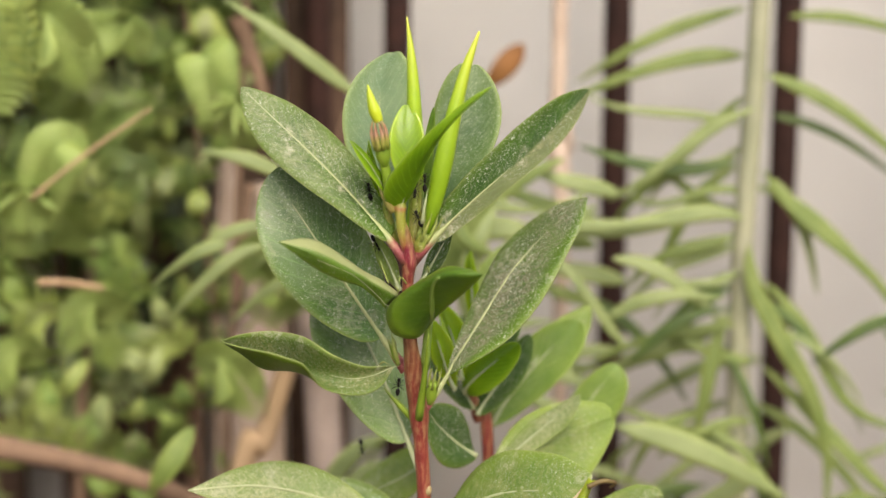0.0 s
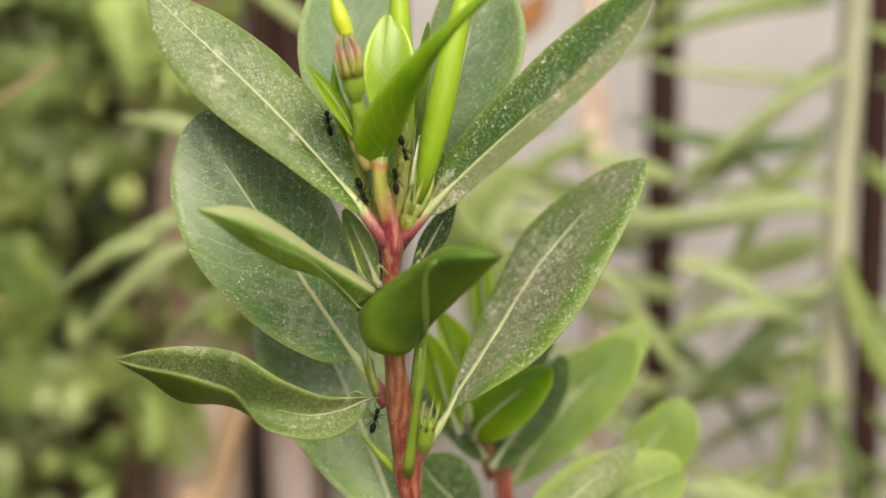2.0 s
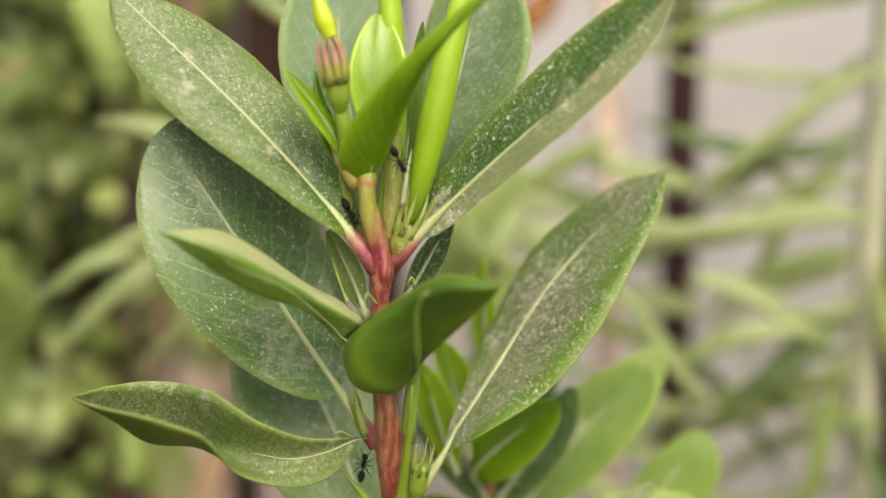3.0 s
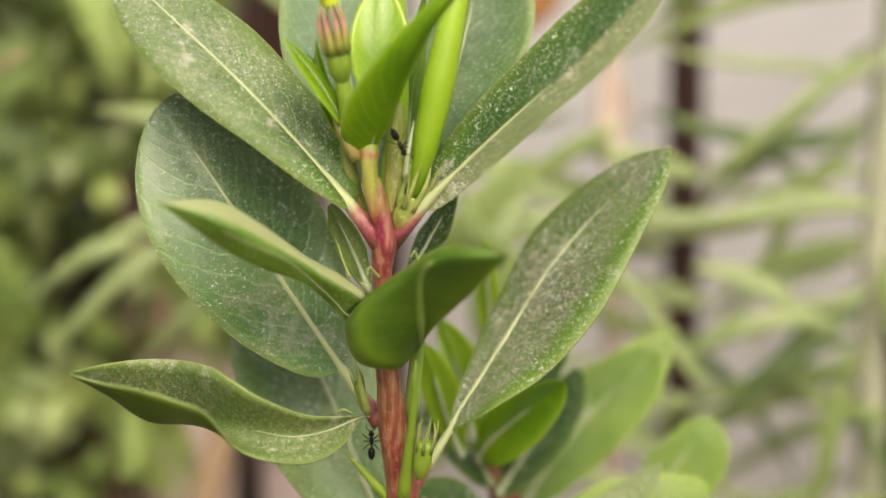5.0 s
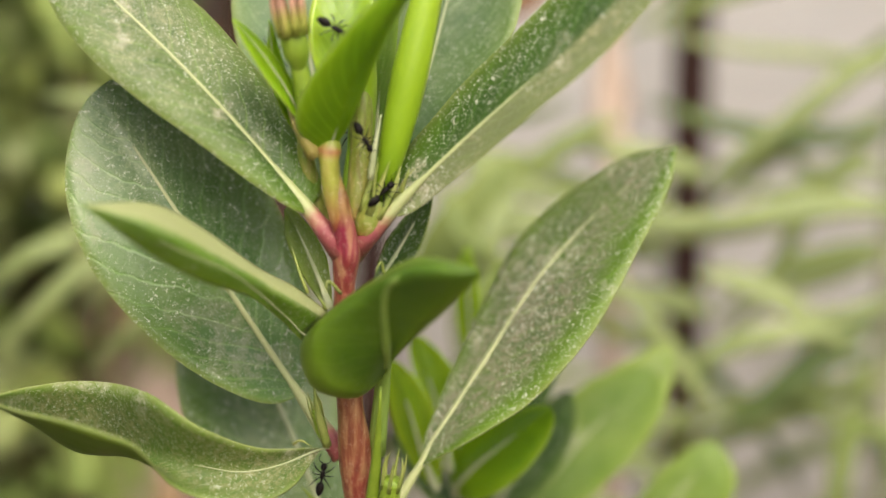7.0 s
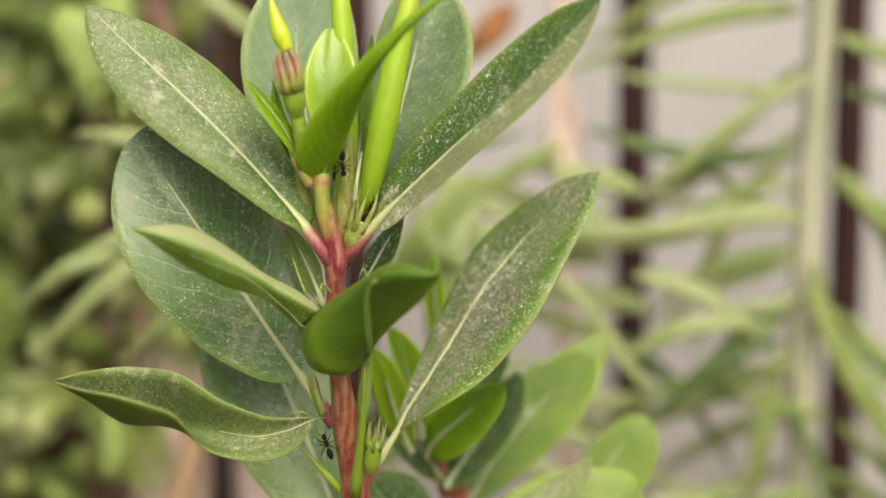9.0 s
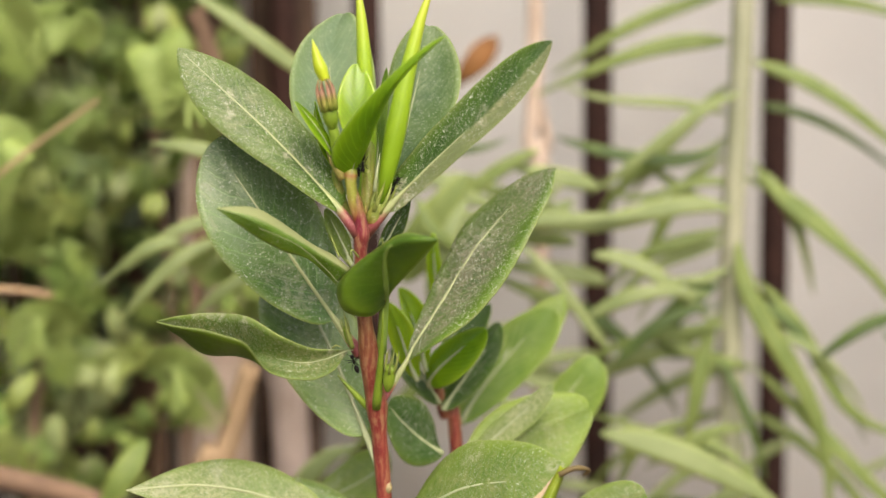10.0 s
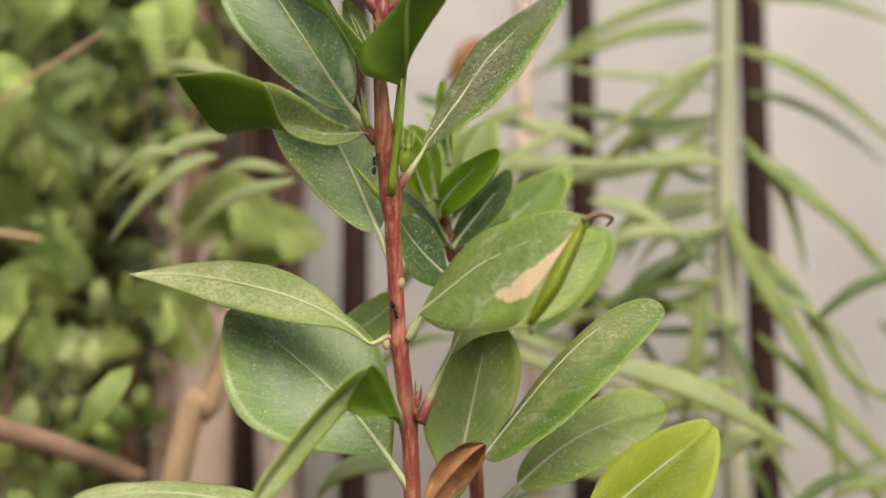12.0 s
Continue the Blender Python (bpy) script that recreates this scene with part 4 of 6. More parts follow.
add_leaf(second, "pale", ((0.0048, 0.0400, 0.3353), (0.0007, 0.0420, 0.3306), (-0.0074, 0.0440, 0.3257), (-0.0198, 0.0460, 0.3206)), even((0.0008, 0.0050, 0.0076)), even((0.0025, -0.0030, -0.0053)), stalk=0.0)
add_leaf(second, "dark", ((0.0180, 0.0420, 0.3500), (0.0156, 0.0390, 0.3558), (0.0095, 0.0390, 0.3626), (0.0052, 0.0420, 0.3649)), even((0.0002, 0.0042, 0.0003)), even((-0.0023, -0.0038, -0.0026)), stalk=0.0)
add_leaf(second, "lime", ((0.0184, 0.0440, 0.3714), (0.0179, 0.0443, 0.3794), (0.0163, 0.0432, 0.3876), (0.0168, 0.0450, 0.3954)), even((-0.0023, 0.0011, 0.0011)), even((0.0019, 0.0001, 0.0014)), stalk=0.0)

# ---- long-leaved bush along the fence ----
FROND = {
    "frond": blade("frond_green", (0.15, 0.205, 0.055), (0.22, 0.275, 0.085), gloss=0.5, veins=0.2),
    "frond_dark": blade("frond_dark", (0.06, 0.10, 0.03), (0.10, 0.15, 0.04), gloss=0.5, veins=0.2),
    "frond_pale": blade("frond_pale", (0.205, 0.26, 0.10), (0.275, 0.325, 0.14), gloss=0.5, veins=0.2),
}
CANE = stalk_like("cane", [(0.3, (0.26, 0.27, 0.17)), (0.7, (0.37, 0.36, 0.25))], 60, 0.6)
bush = tagged(base_empty("long_leaved_bush", (0.1157, 0.1451, 0)), "tall bush with long narrow drooping green leaves by the fence", "bush")
q, w = along([(0.1157, 0.1451, -0.0100), (0.1148, 0.1451, 0.2155), (0.1124, 0.1451, 0.3657), (0.1152, 0.1451, 0.4502), (0.1184, 0.1462, 0.6095)], 30)
fixed(part("cane", tube(q, w, [0.0044 - 0.0010 * i / 29 for i in range(30)], 10), CANE, bush, "pale grey-green upright cane"), bush)


def frond(look_of, half, p0, p1, p2, p3):
    a, b = np.array(p0), np.array(p3)
    way = (b - a) / np.linalg.norm(b - a)
    side = np.cross(way, (0.15, -1.0, 0.25))
    side = side / np.linalg.norm(side) * half
    bm = blade_mesh((p0, p1, p2, p3), even(side, 1.0, 0.7), even(-side, 1.0, 0.7), camber=0.25, nu=16, nv=2, thick=0.0003)
    fixed(part("leaf", bm, FROND[look_of], bush), bush)


frond("frond", 0.0025, (0.1124, 0.1522, 0.4330), (0.0945, 0.1501, 0.4152), (0.0756, 0.1462, 0.4011), (0.0695, 0.1556, 0.3886))
frond("frond", 0.0028, (0.1132, 0.1578, 0.4468), (0.0981, 0.1556, 0.4468), (0.0856, 0.1517, 0.4471), (0.0487, 0.1610, 0.4287))
frond("frond", 0.0024, (0.1150, 0.1688, 0.4630), (0.0898, 0.1666, 0.4567), (0.0792, 0.1627, 0.4524), (0.0556, 0.1721, 0.4358))
frond("frond", 0.0026, (0.1203, 0.1578, 0.4401), (0.1400, 0.1556, 0.4339), (0.1491, 0.1517, 0.4287), (0.1825, 0.1610, 0.3999))
frond("frond_dark", 0.0017, (0.1238, 0.1633, 0.4254), (0.1363, 0.1610, 0.4245), (0.1521, 0.1572, 0.4183), (0.1731, 0.1666, 0.4006))
frond("frond", 0.0023, (0.1193, 0.1495, 0.4078), (0.1349, 0.1473, 0.3824), (0.1586, 0.1434, 0.3821), (0.1769, 0.1528, 0.3443))
frond("frond", 0.0023, (0.1114, 0.1495, 0.4097), (0.0915, 0.1473, 0.4003), (0.0896, 0.1434, 0.3833), (0.0804, 0.1528, 0.3640))
frond("frond_pale", 0.0032, (0.1104, 0.1330, 0.3930), (0.0872, 0.1308, 0.4006), (0.0714, 0.1270, 0.3827), (0.0441, 0.1363, 0.3896))
frond("frond_pale", 0.0019, (0.1110, 0.1440, 0.3827), (0.0975, 0.1418, 0.3767), (0.0815, 0.1380, 0.3771), (0.0729, 0.1473, 0.3597))
frond("frond_dark", 0.0019, (0.1077, 0.1358, 0.3698), (0.0978, 0.1336, 0.3646), (0.0954, 0.1297, 0.3585), (0.0846, 0.1391, 0.3490))
frond("frond", 0.0019, (0.1096, 0.1440, 0.3572), (0.0943, 0.1418, 0.3454), (0.0851, 0.1380, 0.3461), (0.0654, 0.1473, 0.3339))
frond("frond", 0.0027, (0.1066, 0.1385, 0.3579), (0.0994, 0.1363, 0.3423), (0.1008, 0.1325, 0.3279), (0.0956, 0.1418, 0.3100))
frond("frond_pale", 0.0023, (0.1245, 0.1550, 0.4038), (0.1326, 0.1528, 0.3928), (0.1359, 0.1489, 0.3888), (0.1423, 0.1583, 0.3617))
frond("frond", 0.0024, (0.1202, 0.1440, 0.3691), (0.1502, 0.1418, 0.3456), (0.1345, 0.1380, 0.3199), (0.1814, 0.1473, 0.3149))
frond("frond", 0.0034, (0.1137, 0.1385, 0.3831), (0.1112, 0.1363, 0.3534), (0.1500, 0.1325, 0.3379), (0.1439, 0.1418, 0.2839))
frond("frond", 0.0025, (0.1204, 0.1412, 0.3399), (0.1505, 0.1391, 0.3127), (0.1522, 0.1352, 0.3030), (0.1817, 0.1446, 0.2832))
frond("frond_pale", 0.0041, (0.0667, 0.1110, 0.3264), (0.0886, 0.1088, 0.3226), (0.1036, 0.1050, 0.3153), (0.1258, 0.1143, 0.3003))
frond("frond_dark", 0.0017, (0.1079, 0.1385, 0.3442), (0.1172, 0.1363, 0.3277), (0.1168, 0.1325, 0.3240), (0.1245, 0.1418, 0.3020))
frond("frond", 0.0020, (0.1295, 0.1660, 0.4600), (0.1465, 0.1638, 0.4612), (0.1562, 0.1600, 0.4595), (0.1832, 0.1693, 0.4509))
frond("frond_pale", 0.0018, (0.0715, 0.1220, 0.3502), (0.0596, 0.1198, 0.3601), (0.0566, 0.1159, 0.3764), (0.0375, 0.1253, 0.3865))
frond("frond_pale", 0.0023, (0.0607, 0.1330, 0.3966), (0.0497, 0.1308, 0.3917), (0.0449, 0.1270, 0.3848), (0.0290, 0.1363, 0.3733))
frond("frond", 0.0020, (0.0956, 0.1275, 0.3264), (0.0841, 0.1253, 0.3228), (0.0784, 0.1215, 0.3231), (0.0718, 0.1308, 0.2966))
frond("frond_pale", 0.0031, (0.1179, 0.1220, 0.3082), (0.1103, 0.1198, 0.3050), (0.0949, 0.1159, 0.2940), (0.0808, 0.1253, 0.2881))
frond("frond", 0.0025, (0.1433, 0.1440, 0.2874), (0.1524, 0.1418, 0.2935), (0.1602, 0.1380, 0.2975), (0.1829, 0.1473, 0.2763))
frond("frond_pale", 0.0014, (0.1584, 0.1715, 0.2977), (0.1676, 0.1693, 0.2987), (0.1693, 0.1655, 0.3062), (0.1886, 0.1748, 0.3033))
frond("frond_dark", 0.0016, (0.1692, 0.1715, 0.3479), (0.1789, 0.1693, 0.3395), (0.1719, 0.1655, 0.3410), (0.1917, 0.1748, 0.3308))
frond("frond_pale", 0.0024, (-0.0390, 0.1055, 0.4079), (-0.0518, 0.1033, 0.4154), (-0.0560, 0.0990, 0.4169), (-0.0698, 0.1088, 0.4168))
frond("frond_pale", 0.0024, (-0.0183, 0.1220, 0.4335), (-0.0338, 0.1198, 0.4448), (-0.0452, 0.1159, 0.4554), (-0.0646, 0.1253, 0.4660))
frond("frond_pale", 0.0020, (-0.0250, 0.1055, 0.3811), (-0.0397, 0.1033, 0.3769), (-0.0453, 0.0990, 0.3775), (-0.0612, 0.1088, 0.3599))
frond("frond_pale", 0.0020, (-0.0287, 0.1083, 0.3845), (-0.0347, 0.1061, 0.3845), (-0.0440, 0.1022, 0.3904), (-0.0550, 0.1115, 0.3760))
frond("frond_pale", 0.0027, (-0.0069, 0.1055, 0.3154), (-0.0191, 0.1033, 0.3123), (-0.0199, 0.0990, 0.3102), (-0.0270, 0.1088, 0.2960))
frond("frond_pale", 0.0030, (0.0049, 0.1000, 0.2945), (-0.0028, 0.0960, 0.2983), (-0.0123, 0.0890, 0.2949), (-0.0179, 0.1033, 0.2858))
frond("frond_pale", 0.0031, (-0.0326, 0.1083, 0.3017), (-0.0241, 0.1061, 0.3127), (-0.0190, 0.1022, 0.3236), (-0.0084, 0.1115, 0.3222))
frond("frond_pale", 0.0036, (0.0157, 0.1138, 0.3621), (0.0165, 0.1115, 0.3811), (0.0198, 0.1077, 0.3881), (0.0264, 0.1171, 0.3992))
frond("frond_pale", 0.0024, (0.0306, 0.1275, 0.3841), (0.0395, 0.1253, 0.3947), (0.0529, 0.1215, 0.3897), (0.0915, 0.1308, 0.3927))
frond("frond_pale", 0.0019, (0.1129, 0.1339, 0.4300), (0.0965, 0.1317, 0.4255), (0.0790, 0.1279, 0.4062), (0.0643, 0.1372, 0.3976))
frond("frond_pale", 0.0015, (0.1128, 0.1519, 0.4222), (0.0941, 0.1497, 0.4304), (0.0740, 0.1459, 0.4234), (0.0571, 0.1552, 0.4333))
frond("frond_pale", 0.0020, (0.1125, 0.1534, 0.4162), (0.1012, 0.1512, 0.4010), (0.0879, 0.1474, 0.4178), (0.0786, 0.1567, 0.3903))
frond("frond_dark", 0.0025, (0.1089, 0.1426, 0.4118), (0.0911, 0.1404, 0.4047), (0.0714, 0.1365, 0.4108), (0.0550, 0.1459, 0.4161))
frond("frond", 0.0015, (0.1166, 0.1457, 0.3972), (0.1003, 0.1434, 0.4115), (0.0837, 0.1396, 0.3845), (0.0693, 0.1489, 0.4027))
frond("frond", 0.0019, (0.1127, 0.1554, 0.3944), (0.1014, 0.1532, 0.3865), (0.0882, 0.1493, 0.4135), (0.0789, 0.1587, 0.4032))
frond("frond", 0.0025, (0.1090, 0.1415, 0.3860), (0.0965, 0.1393, 0.3804), (0.0825, 0.1354, 0.3842), (0.0719, 0.1448, 0.3656))
frond("frond_pale", 0.0016, (0.1095, 0.1345, 0.3750), (0.0998, 0.1323, 0.3648), (0.0886, 0.1285, 0.3795), (0.0811, 0.1378, 0.3558))
frond("frond_dark", 0.0020, (0.1118, 0.1413, 0.3723), (0.0996, 0.1391, 0.3743), (0.0868, 0.1353, 0.3503), (0.0764, 0.1446, 0.3471))
frond("frond_pale", 0.0022, (0.1091, 0.1442, 0.3592), (0.0920, 0.1420, 0.3381), (0.0726, 0.1382, 0.3569), (0.0572, 0.1475, 0.3198))
frond("frond", 0.0016, (0.1097, 0.1356, 0.3556), (0.0913, 0.1334, 0.3543), (0.0714, 0.1295, 0.3528), (0.0548, 0.1389, 0.3364))
frond("frond", 0.0021, (0.1172, 0.1408, 0.3419), (0.1056, 0.1386, 0.3413), (0.0928, 0.1348, 0.3507), (0.0834, 0.1441, 0.3513))
frond("frond_dark", 0.0017, (0.1209, 0.1607, 0.3353), (0.1061, 0.1585, 0.3494), (0.0906, 0.1546, 0.3362), (0.0780, 0.1640, 0.3469))
frond("frond", 0.0018, (0.1139, 0.1609, 0.3231), (0.0975, 0.1587, 0.3168), (0.0796, 0.1548, 0.3167), (0.0652, 0.1642, 0.2903))
frond("frond", 0.0018, (0.1142, 0.1435, 0.3183), (0.0984, 0.1413, 0.3098), (0.0808, 0.1375, 0.3239), (0.0667, 0.1468, 0.3244))
frond("frond_pale", 0.0019, (0.1198, 0.1495, 0.3133), (0.1085, 0.1473, 0.3027), (0.0954, 0.1434, 0.3151), (0.0861, 0.1528, 0.3084))
frond("frond_pale", 0.0022, (0.1146, 0.1447, 0.3055), (0.0993, 0.1425, 0.3197), (0.0837, 0.1387, 0.2854), (0.0703, 0.1480, 0.2894))
frond("frond_pale", 0.0029, (0.0687, 0.1354, 0.4003), (0.0587, 0.1332, 0.4040), (0.0479, 0.1293, 0.4054), (0.0391, 0.1387, 0.4078))
frond("frond", 0.0025, (0.0631, 0.1454, 0.3895), (0.0493, 0.1432, 0.3949), (0.0343, 0.1394, 0.3977), (0.0214, 0.1487, 0.4052))
frond("frond", 0.0024, (0.0617, 0.1405, 0.3821), (0.0522, 0.1383, 0.3846), (0.0420, 0.1345, 0.3848), (0.0335, 0.1438, 0.3817))
frond("frond_pale", 0.0031, (0.0730, 0.1452, 0.3686), (0.0604, 0.1430, 0.3724), (0.0468, 0.1391, 0.3738), (0.0354, 0.1485, 0.3750))
frond("frond", 0.0022, (0.0640, 0.1489, 0.3588), (0.0536, 0.1467, 0.3639), (0.0426, 0.1429, 0.3666), (0.0333, 0.1522, 0.3717))
frond("frond_pale", 0.0022, (0.0703, 0.1421, 0.3451), (0.0595, 0.1399, 0.3460), (0.0477, 0.1360, 0.3451), (0.0381, 0.1454, 0.3358))
frond("frond_pale", 0.0023, (0.0633, 0.1459, 0.3370), (0.0495, 0.1437, 0.3391), (0.0345, 0.1398, 0.3392), (0.0217, 0.1492, 0.3337))
frond("frond_pale", 0.0022, (0.0694, 0.1428, 0.3291), (0.0577, 0.1406, 0.3344), (0.0451, 0.1368, 0.3373), (0.0346, 0.1461, 0.3421))
frond("frond_pale", 0.0023, (0.0597, 0.1257, 0.3225), (0.0491, 0.1235, 0.3285), (0.0377, 0.1196, 0.3320), (0.0281, 0.1290, 0.3392))
frond("frond", 0.0020, (0.1170, 0.1517, 0.4020), (0.1320, 0.1495, 0.3984), (0.1481, 0.1457, 0.3853), (0.1673, 0.1550, 0.3589))
frond("frond_dark", 0.0017, (0.1163, 0.1440, 0.3644), (0.1287, 0.1418, 0.3603), (0.1420, 0.1380, 0.3453), (0.1585, 0.1473, 0.3140))
frond("frond", 0.0021, (0.1200, 0.1560, 0.3226), (0.1381, 0.1538, 0.3174), (0.1577, 0.1500, 0.2983), (0.1808, 0.1593, 0.2577))
frond("frond_pale", 0.0026, (0.0135, 0.1275, 0.4093), (0.0185, 0.1253, 0.4012), (0.0262, 0.1215, 0.3955), (0.0445, 0.1308, 0.3955))
frond("frond", 0.0023, (0.0495, 0.1330, 0.4129), (0.0356, 0.1308, 0.4073), (0.0267, 0.1270, 0.4010), (0.0145, 0.1363, 0.3846))
frond("frond", 0.0021, (0.0107, 0.1110, 0.3997), (0.0145, 0.1088, 0.3906), (0.0157, 0.1050, 0.3855), (0.0318, 0.1143, 0.3817))
frond("frond_pale", 0.0023, (0.0565, 0.1275, 0.4021), (0.0413, 0.1253, 0.3914), (0.0271, 0.1215, 0.3861), (0.0173, 0.1308, 0.3637))
frond("frond_dark", 0.0017, (0.0119, 0.1385, 0.4164), (0.0139, 0.1363, 0.4146), (0.0263, 0.1325, 0.4089), (0.0399, 0.1418, 0.4163))
frond("frond_pale", 0.0026, (0.0656, 0.1275, 0.3798), (0.0782, 0.1253, 0.3800), (0.0874, 0.1215, 0.3739), (0.1054, 0.1308, 0.3565))
frond("frond_pale", 0.0025, (0.0639, 0.1220, 0.3609), (0.0749, 0.1198, 0.3673), (0.0823, 0.1159, 0.3719), (0.1034, 0.1253, 0.3666))
frond("frond_dark", 0.0022, (0.0725, 0.1275, 0.3444), (0.0838, 0.1253, 0.3554), (0.0860, 0.1215, 0.3622), (0.1076, 0.1308, 0.3629))
frond("frond_pale", 0.0022, (-0.0485, 0.1027, 0.3877), (-0.0603, 0.1006, 0.3850), (-0.0677, 0.0940, 0.3763), (-0.0810, 0.1061, 0.3610))
frond("frond_pale", 0.0020, (-0.0465, 0.1055, 0.3937), (-0.0564, 0.1033, 0.3944), (-0.0647, 0.0990, 0.3903), (-0.0784, 0.1088, 0.3774))
frond("frond_pale", 0.0020, (-0.0597, 0.1000, 0.3881), (-0.0668, 0.0960, 0.3873), (-0.0670, 0.0890, 0.3894), (-0.0854, 0.1033, 0.3736))
frond("frond", 0.0062, (0.0062, 0.1220, 0.3720), (0.0120, 0.1200, 0.3865), (0.0190, 0.1190, 0.3966), (0.0268, 0.1220, 0.4060))
frond("frond_pale", 0.0040, (0.0420, 0.1270, 0.3870), (0.0260, 0.1250, 0.3935), (0.0156, 0.1250, 0.3900), (0.0060, 0.1270, 0.3790))
rnd = random.Random(21)
for i in range(34):
    x, y, z = rnd.uniform(0.02, 0.185), rnd.uniform(0.117, 0.182), rnd.uniform(0.255, 0.42)
    if z > 0.36 and x > 0.07:
        continue
    way = rnd.choice((-1, 1))
    reach, drop = rnd.uniform(0.03, 0.055) * way, rnd.uniform(0.01, 0.04)
    frond(rnd.choice(("frond", "frond_pale", "frond_pale", "frond_dark")), rnd.uniform(0.0014, 0.0026), (x, y, z), (x + reach * 0.4, y - 0.006, z + 0.004),
          (x + reach * 0.75, y - 0.008, z - drop * 0.4), (x + reach, y, z - drop))

# ---- dry sticks and canes on the shaded side ----
STICK = {
    "stick_grey": stalk_like("stick_grey", [(0.3, (0.30, 0.235, 0.20)), (0.7, (0.42, 0.34, 0.30))], 70, 0.9, 0.9),
    "stick_tan": stalk_like("stick_tan", [(0.3, (0.30, 0.20, 0.11)), (0.7, (0.42, 0.29, 0.17))], 70, 0.9, 0.9),
    "stick_pale": stalk_like("stick_pale", [(0.3, (0.42, 0.32, 0.25)), (0.7, (0.52, 0.41, 0.33))], 70, 0.9, 0.9),
    "stick_brown": stalk_like("stick_brown", [(0.3, (0.13, 0.080, 0.050)), (0.7, (0.24, 0.150, 0.095))], 70, 0.9, 0.9),
}


def stick(look_of, pts, r0, r1):
    q, w = along(pts, 22)
    ob = part("dry_stick", tube(q, w, [r0 + (r1 - r0) * i / 21 for i in range(22)], 10, lumps=0.12), STICK[look_of])
    tagged(ob, "dry " + look_of.split("_")[1] + " stick in the shaded hedge", "stick", "dry sticks")


stick("stick_brown", [(-0.0850, 0.2190, 0.5200), (-0.0905, 0.2180, 0.4412), (-0.0880, 0.2190, 0.3800), (-0.0950, 0.2200, -0.0050)], 0.0022, 0.0034)
stick("stick_brown", [(-0.1825, 0.1275, 0.3196), (-0.1105, 0.1275, 0.3061), (-0.0712, 0.1275, 0.2926)], 0.0046, 0.0028)
stick("stick_tan", [(-0.0427, 0.1275, 0.3454), (-0.0523, 0.1275, 0.3148), (-0.0628, 0.1275, 0.2878), (-0.1100, 0.1400, -0.0050)], 0.0034, 0.0048)
stick("stick_brown", [(-0.1170, 0.1750, 0.3830), (-0.1215, 0.1750, 0.3340), (-0.1262, 0.1750, 0.2850), (-0.1330, 0.1760, -0.0050)], 0.0012, 0.0022)
stick("stick_tan", [(-0.1265, 0.1165, 0.3998), (-0.1083, 0.1165, 0.4145), (-0.0865, 0.1165, 0.4299)], 0.0008, 0.0005)
stick("stick_brown", [(-0.0590, 0.1550, 0.4007), (-0.0617, 0.1550, 0.3810), (-0.0642, 0.1550, 0.3574)], 0.0021, 0.0014)
stick("stick_brown", [(-0.0658, 0.1770, 0.4584), (-0.0599, 0.1770, 0.4424), (-0.0561, 0.1770, 0.4262)], 0.0037, 0.0021)
stick("stick_grey", [(-0.0418, 0.1726, 0.3636), (-0.0378, 0.1726, 0.3390), (-0.0338, 0.1726, 0.2765), (-0.0300, 0.1740, -0.0050)], 0.0061, 0.0071)
stick("stick_pale", [(-0.0528, 0.1798, 0.3973), (-0.0560, 0.1798, 0.3530), (-0.0600, 0.1798, 0.2932), (-0.0640, 0.1810, -0.0050)], 0.0080, 0.0115)
stick("stick_pale", [(0.0504, 0.1825, 0.6200), (0.0504, 0.1825, 0.4491), (0.0489, 0.1825, 0.4084), (0.0524, 0.1825, 0.3754), (0.0540, 0.1850, -0.0050)], 0.0027, 0.0031)
stick("stick_tan", [(-0.1290, 0.1330, 0.3691), (-0.1197, 0.1330, 0.3692), (-0.1067, 0.1330, 0.3673)], 0.0013, 0.0010)
stick("stick_pale", [(0.0502, 0.1880, 0.6200), (0.0502, 0.1880, 0.4508), (0.0550, 0.1880, 0.4115), (0.0536, 0.1880, 0.3757), (0.0560, 0.1900, -0.0050)], 0.0021, 0.0017)

stick("stick_pale", [(-0.0790, 0.2230, 0.4500), (-0.0765, 0.2230, 0.3900), (-0.0775, 0.2230, 0.3400), (-0.0800, 0.2230, -0.0050)], 0.0040, 0.0060)

# ---- broad-leaved hedge and dark boards standing in for the shade behind it ----
BOARD = stalk_like("shade_board", [(0.3, (0.030, 0.016, 0.009)), (0.7, (0.105, 0.060, 0.038))], 50, 0.9, 0.9)
boards = tagged(base_empty("shade_boards", (-0.26, 0.236, 0)), "dark brown boards added behind the hedge in place of its inner shade", "fence")
rng = random.Random(11)
x = -0.56
while x < -0.039:
    wide = rng.uniform(0.012, 0.029)
    ob = part("board", box(x, x + wide, 0.230, 0.240, -0.01, rng.uniform(0.9, 1.1), 0.0015), BOARD, boards)
    fixed(ob, boards)
    x += wide + rng.choice((0.002, 0.004, 0.012, 0.016))
fixed(part("rail", box(-0.57, 0.0, 0.241, 0.254, 0.70, 0.74, 0.001), BOARD, boards), boards)
fixed(part("rail", box(-0.57, 0.0, 0.241, 0.254, 0.12, 0.16, 0.001), BOARD, boards), boards)

